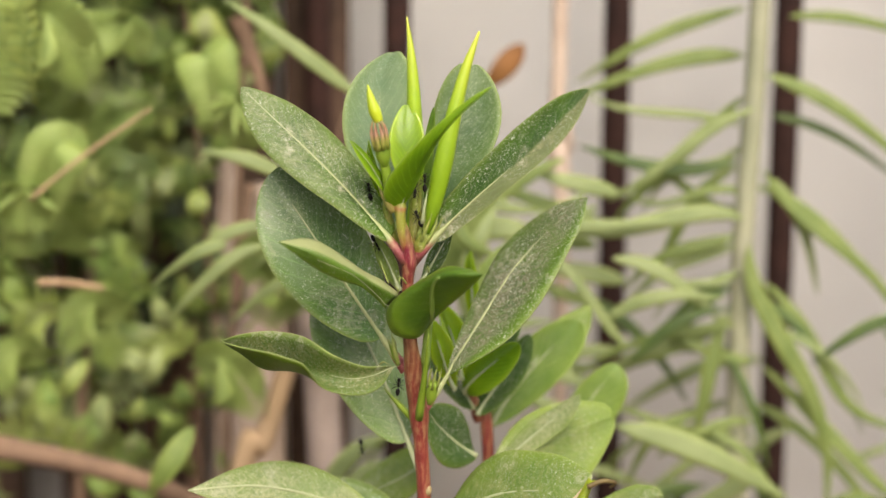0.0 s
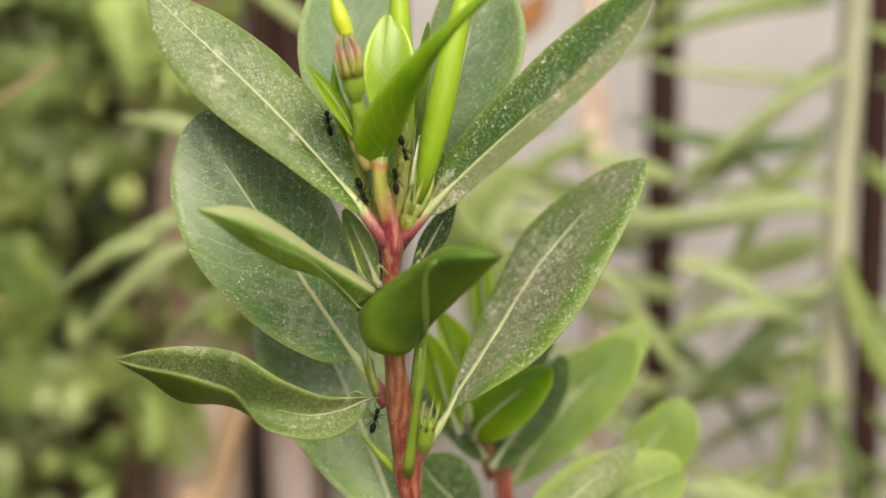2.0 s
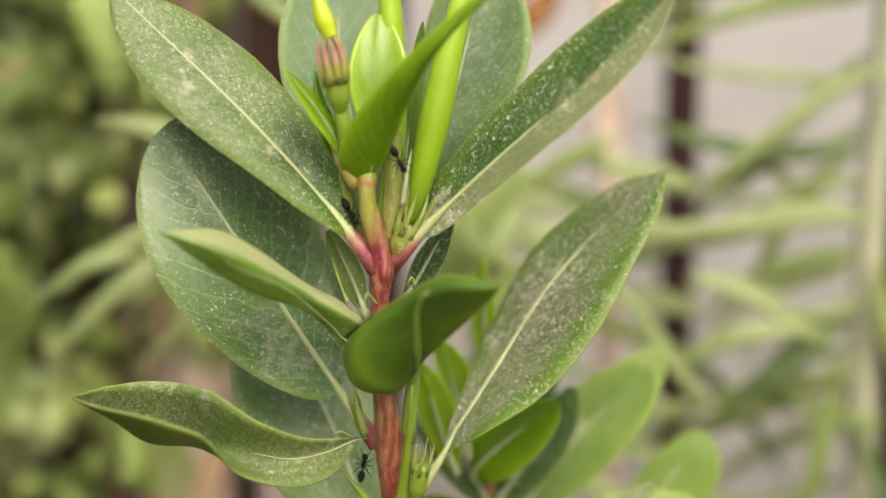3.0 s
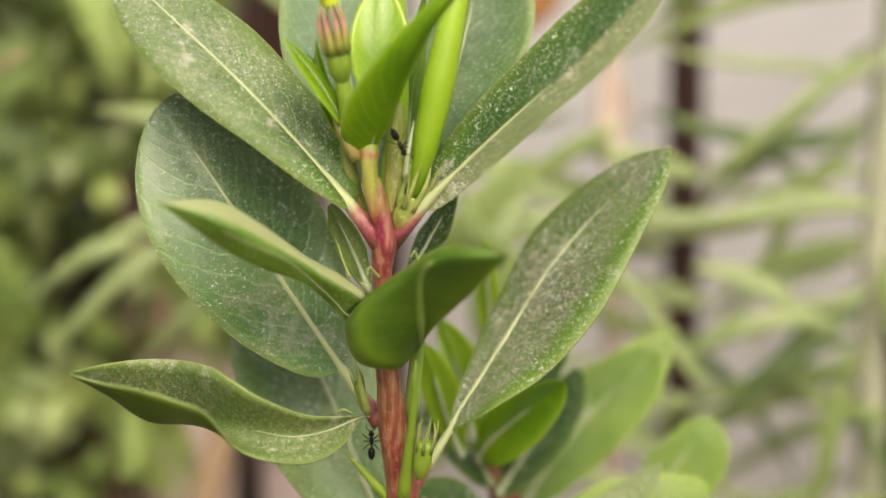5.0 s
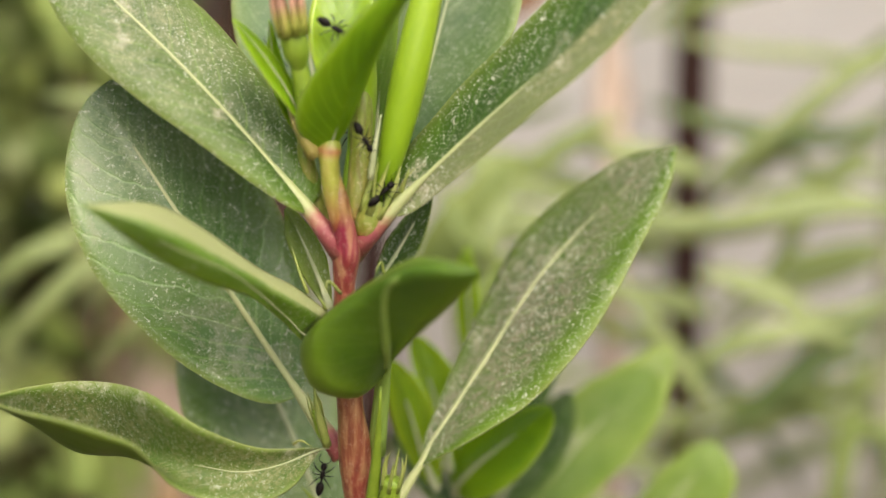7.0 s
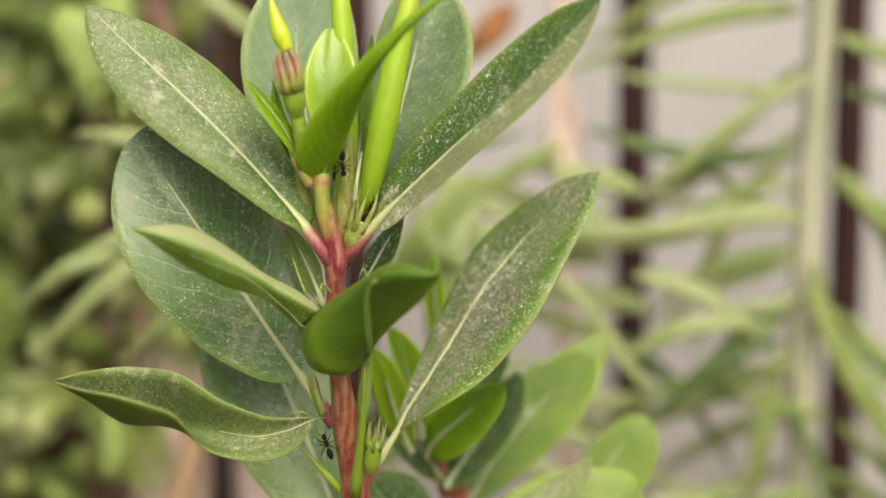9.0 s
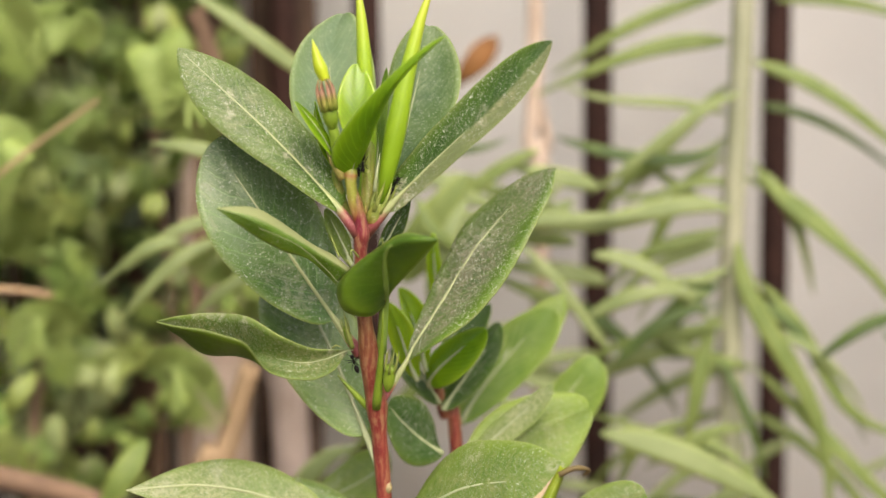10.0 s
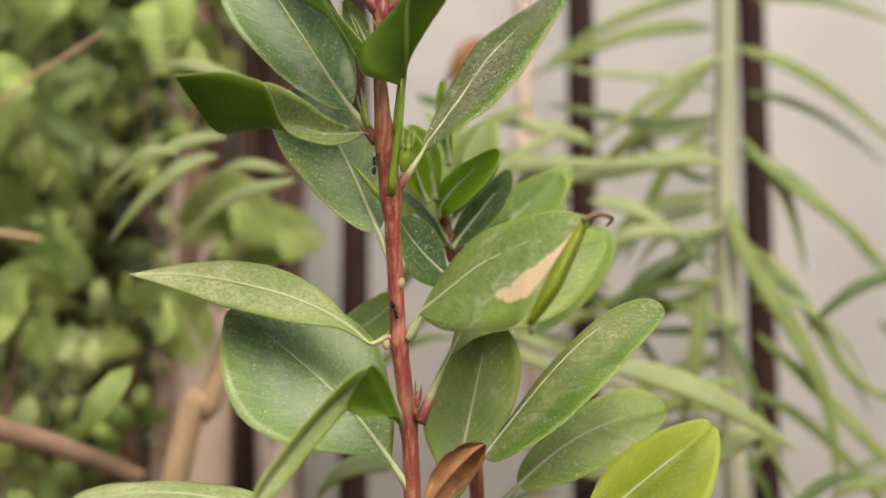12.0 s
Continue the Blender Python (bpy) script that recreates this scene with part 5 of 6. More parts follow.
HEDGE_LEAF = [
    blade("hedge_leaf_yellowish", (0.190, 0.245, 0.060), (0.275, 0.325, 0.092), gloss=0.5, veins=0.5, vary=0.4, glow=0.2),
    blade("hedge_leaf_green", (0.105, 0.165, 0.038), (0.200, 0.262, 0.064), gloss=0.5, veins=0.5, vary=0.8, glow=0.12),
    blade("hedge_leaf_greyish", (0.180, 0.225, 0.088), (0.262, 0.300, 0.125), gloss=0.55, veins=0.5, vary=0.6, glow=0.12),
]
hedge = tagged(base_empty("hedge_shrub", (-0.1, 0.17, 0)), "leafy hedge shrub with broad green leaves and thin twigs", "shrub")


def oval(c, wide, tall, lean, tip, turn, bm_only=False, nu=10, nv=3):
    c, a = np.array(c), radians(lean)
    up = np.array((math.sin(a), tip, math.cos(a)))
    side = np.array((math.cos(a), turn, -math.sin(a))) * wide / 2
    p = [c + up * tall * k + np.array((0, d, 0)) for k, d in ((0.5, 0.004), (0.2, -0.004), (-0.2, -0.004), (-0.5, 0.006))]
    return blade_mesh(p, even(side, 0.95, 0.62), even(-side, 0.95, 0.62), blunt=0.8, camber=0.12, wavy=0.2, nu=nu, nv=nv, thick=0.0003)


def hedge_leaf(c, wide, tall, lean, tone=None, tip=0.15, turn=0.0):
    fixed(part("leaf", oval(c, wide, tall, lean, tip, turn), HEDGE_LEAF[rng.randrange(3) if tone is None else tone], hedge), hedge)


hedge_leaf((-0.0810, 0.1055, 0.3136), 0.0077, 0.0276, 33)
hedge_leaf((-0.0658, 0.1330, 0.3369), 0.0089, 0.0142, -5)
hedge_leaf((-0.1174, 0.1275, 0.3357), 0.0058, 0.0175, 35)
hedge_leaf((-0.0487, 0.1330, 0.3638), 0.0059, 0.0107, -55)
hedge_leaf((-0.0775, 0.1550, 0.3927), 0.0074, 0.0114, 10)
for i in range(190):
    x, z, y = rng.uniform(-0.21, -0.05), rng.uniform(0.275, 0.53), rng.uniform(0.165, 0.222)
    if rng.random() < (1.0 if x > -0.070 and z < 0.43 else 0.0) + (0.25 if z < 0.30 else 0.0):
        continue
    s = rng.uniform(0.005, 0.009)
    hedge_leaf((x, y, z), s, s * rng.uniform(1.7, 2.9), rng.gauss(0, 45), rng.choice((0, 1, 1, 1, 2, 2)), rng.uniform(-0.4, 0.4), rng.uniform(-0.6, 0.6))
for i in range(250):
    x, z, y = rng.uniform(-0.21, -0.05), rng.uniform(0.275, 0.53), rng.uniform(0.160, 0.222)
    if rng.random() < 0.05 + (0.95 if x > -0.066 and z < 0.43 else 0.0) + (0.30 if z < 0.30 else 0.0):
        continue
    s = rng.uniform(0.003, 0.0065)
    hedge_leaf((x, y, z), s, s * rng.uniform(2.0, 4.0), rng.uniform(-80, 80), None, rng.uniform(-0.5, 0.5), rng.uniform(-0.8, 0.8))


def sprig(a, b, size, tone):
    """A feathery spray: a thin rachis with small narrow leaflets on both sides."""
    a, b = np.array(a), np.array(b)
    q, w = along([a, (a + b) / 2 + np.array((0, -0.004, 0.006)), b], 15)
    bm = tube(q, w, [0.0004] * 15, 4)
    uv = bm.loops.layers.uv.verify()
    for i in range(2, 15):
        for s in (-1, 1):
            reach = size * math.sin(math.pi * (0.2 + 0.75 * i / 14)) * rng.uniform(0.75, 1.15)
            side = np.cross(w[i], (rng.uniform(-0.3, 0.3), -1, rng.uniform(-0.3, 0.3))) * s + w[i] * rng.uniform(0.3, 0.7)
            side = side / np.linalg.norm(side) * reach
            half = w[i] * reach * 0.17
            sag = np.array((0, rng.uniform(-0.001, 0.001), -0.0012))
            p = [q[i], q[i] + side * 0.45 + half, q[i] + side + sag, q[i] + side * 0.45 - half]
            f = bm.faces.new([bm.verts.new(v) for v in p])
            for lp, c in zip(f.loops, ((0, 0.5), (0.5, 0.9), (1, 0.5), (0.5, 0.1))):
                lp[uv].uv = c
    fixed(part("sprig", bm, HEDGE_LEAF[tone], hedge), hedge)


for i in range(230):
    x, z, y = rng.uniform(-0.22, -0.045), rng.uniform(0.285, 0.53), rng.uniform(0.155, 0.21)
    if rng.random() < (0.95 if x > -0.068 and z < 0.43 else 0.0) + (0.45 if z < 0.345 else 0.0) + (0.35 if z < 0.375 and x > -0.12 else 0.0):
        continue
    turn, reach = rng.uniform(-2.6, 0.6), rng.uniform(0.018, 0.045)
    sprig((x, y, z), (x + math.sin(turn) * reach, y - rng.uniform(0.0, 0.012), z + math.cos(turn) * reach), rng.uniform(0.006, 0.013), rng.choice((0, 0, 1, 1, 2)))
for i in range(35):
    x, z, y = rng.uniform(-0.195, -0.08), rng.uniform(0.43, 0.55), rng.uniform(0.117, 0.177)
    turn, reach = rng.uniform(-2.2, 0.2), rng.uniform(0.025, 0.05)
    sprig((x, y, z), (x + math.sin(turn) * reach, y - rng.uniform(0.0, 0.012), z + math.cos(turn) * reach), rng.uniform(0.008, 0.014), 0)
for i in range(5):
    x, y = rng.uniform(-0.22, -0.055), rng.uniform(0.155, 0.21)
    q, w = along([(x, y, -0.01), (x + rng.uniform(-0.02, 0.02), y, 0.25), (x + rng.uniform(-0.06, 0.06), y, rng.uniform(0.40, 0.62))], 12)
    fixed(part("twig", tube(q, w, [rng.uniform(0.0005, 0.0011)] * 12, 7), STICK[rng.choice(("stick_brown", "stick_brown", "stick_tan"))], hedge), hedge)

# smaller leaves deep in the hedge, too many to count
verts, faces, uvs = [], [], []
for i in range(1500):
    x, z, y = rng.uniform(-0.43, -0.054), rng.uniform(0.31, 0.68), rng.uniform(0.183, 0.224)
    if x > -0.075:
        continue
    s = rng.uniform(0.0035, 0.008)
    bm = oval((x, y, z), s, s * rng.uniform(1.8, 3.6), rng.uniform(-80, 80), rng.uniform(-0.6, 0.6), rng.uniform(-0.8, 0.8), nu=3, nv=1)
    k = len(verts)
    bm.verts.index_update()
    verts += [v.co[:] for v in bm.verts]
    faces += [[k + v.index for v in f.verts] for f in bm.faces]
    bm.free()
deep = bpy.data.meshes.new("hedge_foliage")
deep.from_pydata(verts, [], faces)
# Near-black greens put the shade of the hedge's depth into the colour.
deep.materials.append(stalk_like("deep_foliage_shade_tones", [(0.40, (0.030, 0.045, 0.012)), (0.62, (0.14, 0.185, 0.05))], 40, 0.6, 0.3))
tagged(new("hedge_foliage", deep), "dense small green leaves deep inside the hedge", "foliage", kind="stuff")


# ---- small parts of the plant: cups, sepals, scars ----
def spike(owner, name, run, radius, mat, label="", flat=1.0):
    q, w = along(run, 9)
    ob = part(name, tube(q, w, [radius * (1.0 - 0.9 * (i / 8) ** 1.5) for i in range(9)], 7), mat, owner, label)
    return fixed(ob, owner)


def cup(owner, base, top, radius, spikes, length, label, rim=None, fine=0.26, close=1.0, mat=None):
    """A flower cup: a swollen tube with pointed sepals round its mouth."""
    a, b = np.array(base), np.array(top)
    q, w = along([a, a * 0.6 + b * 0.4, b], 12)
    shape = [0.45, 0.55, 0.68, 0.8, 0.9, 0.97, 1.0, 1.0, 0.98, 0.95, 0.92, 0.9]
    ob = fixed(part("calyx", tube(q, w, [radius * k for k in shape], 12), mat or CALYX, owner, label), owner)
    way = (b - a) / np.linalg.norm(b - a)
    side = np.cross(way, (0, 1, 0))
    side /= np.linalg.norm(side)
    other = np.cross(way, side)
    for k in range(spikes):
        t = 2 * math.pi * k / spikes + 0.4
        out = side * math.cos(t) + other * math.sin(t)
        p0 = b + out * radius * 0.8 - way * radius
        p1 = b + out * radius * 1.05 + way * length * 0.5
        p2 = b + out * radius * (close + (0.35 if close == 1.0 else 0.08) * math.sin(k * 2.1)) + way * length
        sp = part("sepal", tube(*along([p0, p1, p2], 7), [radius * fine * (1 - 0.9 * i / 6) for i in range(7)], 6), rim or SEPAL, ob)
    return ob


cup(plant, (-0.0060, -0.0020, 0.4248), (-0.0071, -0.0030, 0.4312), 0.0019, 8, 0.0056, "brownish pink calyx of the small bud", CALYX, 0.42, 0.55, STALK)
fixed(part("pedicel", tube(*along([(-0.0045, 0.0010, 0.4141), (-0.0054, -0.0010, 0.4212), (-0.0067, -0.0020, 0.4284)], 10), [0.0017 - 0.00006 * i for i in range(10)], 10), STALK, plant, "green flower stalk"), plant)
cup(plant, (0.0057, 0.0050, 0.3609), (0.0067, 0.0030, 0.3673), 0.0015, 6, 0.0042, "empty green calyx with pointed sepals", mat=STALK)
cup(plant, (-0.0032, 0.0060, 0.3720), (-0.0041, 0.0040, 0.3767), 0.0009, 5, 0.0030, "small green calyx in the leaf axil", mat=STALK)
for pale in (((-0.0004, -0.0010, 0.3944), (-0.0019, -0.0030, 0.3964), (-0.0023, -0.0040, 0.3947)),              ((-0.0025, -0.0010, 0.3921), (-0.0029, -0.0020, 0.3934), (-0.0034, -0.0020, 0.3941)), ((-0.0052, 0.0020, 0.3939), (-0.0064, 0.0020, 0.3969), (-0.0076, 0.0030, 0.4003)),
             ((0.0053, 0.0020, 0.3968), (0.0050, 0.0010, 0.3985), (0.0042, 0.0000, 0.3973)),
             ((0.0076, 0.0020, 0.4077), (0.0082, 0.0010, 0.4101), (0.0097, 0.0010, 0.4117)), ((0.0037, 0.0010, 0.4060), (0.0041, 0.0000, 0.4096), (0.0045, 0.0000, 0.4131)),
             ((-0.0076, 0.0060, 0.3714), (-0.0065, 0.0050, 0.3722), (-0.0047, 0.0040, 0.3716))):
    spike(plant, "sepal", pale, 0.00026, SEPAL)
for red in (((0.0093, 0.0130, 0.3024), (0.0090, 0.0120, 0.3060), (0.0089, 0.0110, 0.3117)), ((0.0093, 0.0120, 0.3053), (0.0101, 0.0110, 0.3079), (0.0103, 0.0110, 0.3106)),
            ((0.0088, 0.0120, 0.3033), (0.0085, 0.0110, 0.3066), (0.0097, 0.0100, 0.3092))):
    spike(plant, "sepal", red, 0.0006, STEM, "dry reddish-brown sepal")
# foot of the young shoot: upright stalks rising from the top node
def upright(name, run, r, mat, label="", knob=0.0):
    q, w = along(run, 16)
    radii = [r * min(1.0, 0.55 + i / 5) * (1 - 0.12 * i / 15) * (1.0 if i < 14 else (0.85 if i == 14 else 0.5)) * (1 + knob * math.exp(-((i - 13) / 1.2) ** 2)) for i in range(16)]
    fixed(part(name, tube(q, w, radii, 12, lumps=0.12), mat, plant, label), plant)


BRACT = stalk_like("bract_olive", [(0.3, (0.16, 0.17, 0.03)), (0.7, (0.30, 0.22, 0.06))], 400, 0.5, specks=0.3)
q, w = along(((0.0003, 0.0020, 0.4000), (-0.0009, 0.0000, 0.4045), (-0.0018, -0.0003, 0.4089), (-0.0021, -0.0004, 0.4130), (-0.0019, 0.0000, 0.4150), (-0.0016, 0.0008, 0.4172)), 24)
fixed(part("shoot_stem", tube(q, w, [np.interp(i / 23, (0, 0.25, 0.55, 0.70, 0.84, 1), (0.0011, 0.0012, 0.0014, 0.0015, 0.0011, 0.0004)) for i in range(24)], 14, lumps=0.22), SHOOT, plant, "yellow-green young shoot with red collar"), plant)
upright("peduncle", ((0.0011, 0.0045, 0.4005), (0.0014, 0.0045, 0.4063), (0.0018, 0.0055, 0.4133), (0.0018, 0.0060, 0.4230)), 0.0018, PEDUNCLE)
cup(plant, (0.0021, 0.0030, 0.4010), (0.0045, 0.0030, 0.4068), 0.0021, 7, 0.0058, "olive calyx with pointed sepals round the bud", SEPAL, 0.3, 1.0, PEDUNCLE)
upright("peduncle", ((-0.0004, 0.0040, 0.3991), (-0.0042, 0.0040, 0.4061), (-0.0062, 0.0030, 0.4158)), 0.0013, PEDUNCLE)
spike(plant, "bract", ((0.0007, 0.0020, 0.3996), (0.0002, 0.0000, 0.4025), (-0.0004, 0.0010, 0.4051)), 0.0009, NODE_RED)
spike(plant, "bract", ((0.0035, 0.0000, 0.4100), (0.0041, -0.0010, 0.4143), (0.0049, 0.0000, 0.4190)), 0.0005, RIB)
spike(plant, "bract", ((-0.0040, 0.0000, 0.4130), (-0.0063, -0.0010, 0.4170), (-0.0079, -0.0010, 0.4205)), 0.0011, BRACT)
spike(plant, "petiole_sheath", ((-0.0027, 0.0050, 0.3716), (-0.0038, 0.0030, 0.3767), (-0.0045, 0.0030, 0.3812)), 0.0007, SEPAL)
spike(plant, "petiole_sheath", ((0.0028, 0.0080, 0.3561), (0.0043, 0.0030, 0.3685), (0.0053, -0.0030, 0.3818)), 0.0012, STALK, "green petiole")
spike(plant, "petiole_sheath", ((0.0020, 0.0110, 0.3541), (-0.0034, 0.0100, 0.3603), (-0.0068, 0.0100, 0.3640)), 0.0010, STALK)
spike(plant, "petiole_sheath", ((0.0074, 0.0120, 0.3215), (0.0088, 0.0100, 0.3233), (0.0101, 0.0080, 0.3265)), 0.0012, RIB)


def scar(place, r):
    bm = bmesh.new()
    bmesh.ops.create_uvsphere(bm, u_segments=12, v_segments=8, radius=r)
    for v in bm.verts:
        v.co = Vector((v.co.x, v.co.y * 0.7, v.co.z * 1.25)) * (1 + 0.12 * noise.noise(v.co * 1500)) + Vector(place)
    fixed(part("leaf_scar", bm, SCAR, plant, "pale round leaf scar"), plant)


SCAR = stalk_like("scar", [(0.3, (0.24, 0.18, 0.08)), (0.7, (0.34, 0.27, 0.14))], 400)
scar((0.0052, 0.0120, 0.3350), 0.0012)
scar((0.0020, 0.0120, 0.3200), 0.0010)

# ---- folded edge and curled brown tip of the torn leaf ----
fold = part("folded_edge", rail_mesh((
    ((0.0465, -0.0125, 0.3465), (0.0410, -0.0165, 0.3376), (0.0367, -0.0180, 0.3294), (0.0330, -0.0160, 0.3217)),
    ((0.0474, -0.0135, 0.3459), (0.0423, -0.0185, 0.3362), (0.0382, -0.0200, 0.3281), (0.0337, -0.0165, 0.3212)),
    ((0.0483, -0.0115, 0.3456), (0.0442, -0.0155, 0.3362), (0.0401, -0.0170, 0.3280), (0.0345, -0.0155, 0.3209))), (1.0, 0.5, 0.0), nu=18, nv=3)[0], LEAF["yellow"], None, "lime-green folded edge")
fold.parent = torn_leaf
fixed(fold, plant).location -= torn_leaf.location
q, w = along(((0.0460, -0.0160, 0.3450), (0.0499, -0.0160, 0.3466), (0.0531, -0.0150, 0.3459), (0.0519, -0.0140, 0.3443)), 16)
tip = part("curled_tip", tube(q, w, [0.00075 - 0.00003 * i for i in range(16)], 8, lumps=0.3),
           stalk_like("withered_tip", [(0.35, (0.07, 0.04, 0.015)), (0.65, (0.17, 0.13, 0.035))], 300, 0.6), None, "curled brown leaf tip")
tip.parent = torn_leaf
fixed(tip, plant).location -= torn_leaf.location

# ---- curled dry leaf ----
DRY = stalk_like("dry_leaf", [(0.3, (0.24, 0.105, 0.04)), (0.7, (0.46, 0.25, 0.11))], 140, 0.7, 0.8)
mids = ((0.0113, 0.0140, 0.2808), (0.0155, 0.0100, 0.2873), (0.0201, 0.0080, 0.2928), (0.0252, 0.0080, 0.2963))
dry = part("dry_leaf", blade_mesh(mids, even((-0.0030, 0.0015, 0.0030)), even((0.0035, 0.0040, -0.0026)), camber=0.9, wavy=0.3, nu=18, nv=5), DRY, plant, "curled dry brown leaf")
fixed(dry, plant)

# ---- withered orange leaves behind ----
ORANGE = stalk_like("withered_orange", [(0.3, (0.14, 0.055, 0.015)), (0.7, (0.27, 0.12, 0.03))], 60, 0.7)
for c, wide, tall, lean in (((0.0300, 0.1770, 0.4405), 0.0085, 0.023, 42), ((-0.0660, 0.1880, 0.4455), 0.007, 0.012, 20)):
    ob = part("withered_leaf", oval(c, wide, tall, lean, 0.2, 0.3), ORANGE)
    tagged(ob, "withered orange leaf hanging by the fence", "leaf", "withered leaves")

# ---- fern over the hedge ----
FERN = blade("fern_green", (0.20, 0.28, 0.07), (0.29, 0.37, 0.11), veins=0.3, glow=0.18)
ferns = [tagged(base_empty("fern", (fx, fy, 0)), "light green fern with feathery fronds in the hedge", "fern", "ferns in the hedge") for fx, fy in ((-0.128, 0.1275), (-0.085, 0.1385), (-0.157, 0.1495))]


def fern_frond(a, b, size, fern=ferns[0]):
    a, b = np.array(a), np.array(b)
    mid = (a + b) / 2 + np.array((0, -0.01, 0.012))
    q, w = along([a, mid, b], 30)
    stalk_ob = fixed(part("frond", tube(q, w, [0.0007 * (1.1 - i / 30) for i in range(30)], 6), FERN, fern), fern)
    for i in range(3, 29):
        for s in (-1, 1):
            reach = size * math.sin(math.pi * (0.12 + 0.86 * i / 29)) ** 0.8
            side = np.cross(w[i], (0, -1, 0)) * s + w[i] * 0.45
            side = side / np.linalg.norm(side) * reach
            p = [q[i], q[i] + side * 0.33, q[i] + side * 0.7 + np.array((0, 0, -0.001)), q[i] + side + np.array((0, 0, -0.003))]
            half = w[i] * reach * 0.16
            part("leaflet", blade_mesh(p, even(half), even(-half), nu=6, nv=1), FERN, stalk_ob)


fern_frond((-0.1462, 0.1275, 0.4208), (-0.1147, 0.1275, 0.4711), 0.016)
fern_frond((-0.1286, 0.1220, 0.4566), (-0.1040, 0.1165, 0.4371), 0.014)
fern_frond((-0.1307, 0.1358, 0.3834), (-0.1105, 0.1275, 0.4211), 0.012)
fern_frond((-0.0663, 0.1440, 0.4182), (-0.0743, 0.1495, 0.4467), 0.012, ferns[1])
fern_frond((-0.0764, 0.1275, 0.3416), (-0.0517, 0.1220, 0.3273), 0.012, ferns[1])
rf = random.Random(8)
for i in range(11):
    fx, fy, fz = rf.uniform(-0.148, -0.057), rf.uniform(0.117, 0.166), rf.uniform(0.32, 0.46)
    fern_frond((fx, fy + 0.02, fz), (fx + rf.uniform(-0.05, 0.05), fy, fz + rf.uniform(-0.01, 0.05)), rf.uniform(0.008, 0.013), ferns[1 + i % 2])


# ---- ants ----
CHITIN = stalk_like("black_chitin", [(0.3, (0.003, 0.0025, 0.0025)), (0.7, (0.008, 0.006, 0.005))], 2500, 0.3, 0.3)
CHITIN.node_tree.nodes["Principled BSDF"].inputs["Specular IOR Level"].default_value = 0.12
HIP = ((0.00062, 0.00045), (0.00066, 0.0001), (0.00060, -0.00025))


def ball(rx, ry, rz, place, pinch=0.0):
    bm = bmesh.new()
    bmesh.ops.create_uvsphere(bm, u_segments=14, v_segments=10, radius=1)
    for v in bm.verts:
        k = 1 - pinch * v.co.y
        v.co = Vector((v.co.x * rx * k, v.co.y * ry, v.co.z * rz * k)) + Vector(place)
    return bm


def limb(points, r):
    q, w = along(points, 10)
    return tube(q, w, [r * (1.0 - 0.55 * i / 9) for i in range(10)], 6)


def ant(label):
    """A black ant five millimetres long, its head towards +y, its feet at the height of its origin."""
    body = tagged(base_empty("ant", (0, 0, 0)), label, "ant", "ants on the plant")
    up = 0.00085
    head = part("head", ball(0.00050, 0.00056, 0.00042, (0, 0.00185, up + 0.0001), 0.12), CHITIN, body)
    thorax = ball(0.00036, 0.00085, 0.00038, (0, 0.00065, up + 0.00005), -0.25)
    part("thorax", thorax, CHITIN, body)
    part("waist", ball(0.00018, 0.00022, 0.0003, (0, -0.00035, up - 0.00005)), CHITIN, body)
    part("gaster", ball(0.00060, 0.00105, 0.00056, (0, -0.0014, up + 0.00005), -0.22), CHITIN, body, "glossy black gaster")
    for s in (-1, 1):
        part("antenna", limb([(s * 0.0002, 0.00225, up + 0.0003), (s * 0.0008, 0.0028, up + 0.0009), (s * 0.00075, 0.0036, up + 0.0002)], 0.00008), CHITIN, body)
    for s in (-1, 1):
        for k, (hx, hy) in enumerate(HIP):
            fore = (0.0009, 0.0001, -0.0011)[k]
            leg = part("leg", limb([(0, 0, 0), (s * 0.0006, fore * 0.5, 0.0005), (s * 0.0010, fore * 0.95, 0.0000), (s * 0.0013, fore * 1.35, -up)], 0.00011), CHITIN, body)
            leg.location = (s * hx * 0.5, hy + 0.0005, up)
    return body


def stand(x, y, z, heading):
    """On the plant at a place, facing the heading (degrees from +x towards up), its back towards the open side."""
    a = radians(heading)
    back = Vector((0, -1, 0.2)).normalized()
    ahead = Vector((math.cos(a), 0, math.sin(a)))
    ahead = (ahead - back * ahead.dot(back)).normalized()
    side = ahead.cross(back)
    m = Matrix((side, ahead, back)).transposed().to_4x4()
    m.translation = Vector((x, y, z)) - back * 0.0003
    return m


def crawl(body, stride, rows):
    """Key an ant's way, and its legs swinging to and fro."""
    walk(body, rows)
    for k, leg in enumerate(o for o in body.children if o.name.startswith("leg")):
        at = leg.location.copy()
        walk(leg, [(0.4 * i, pose(*at, 0, 0, (1 if (i + k) % 2 else -1) * stride.uniform(4, 16))) for i in range(31)])


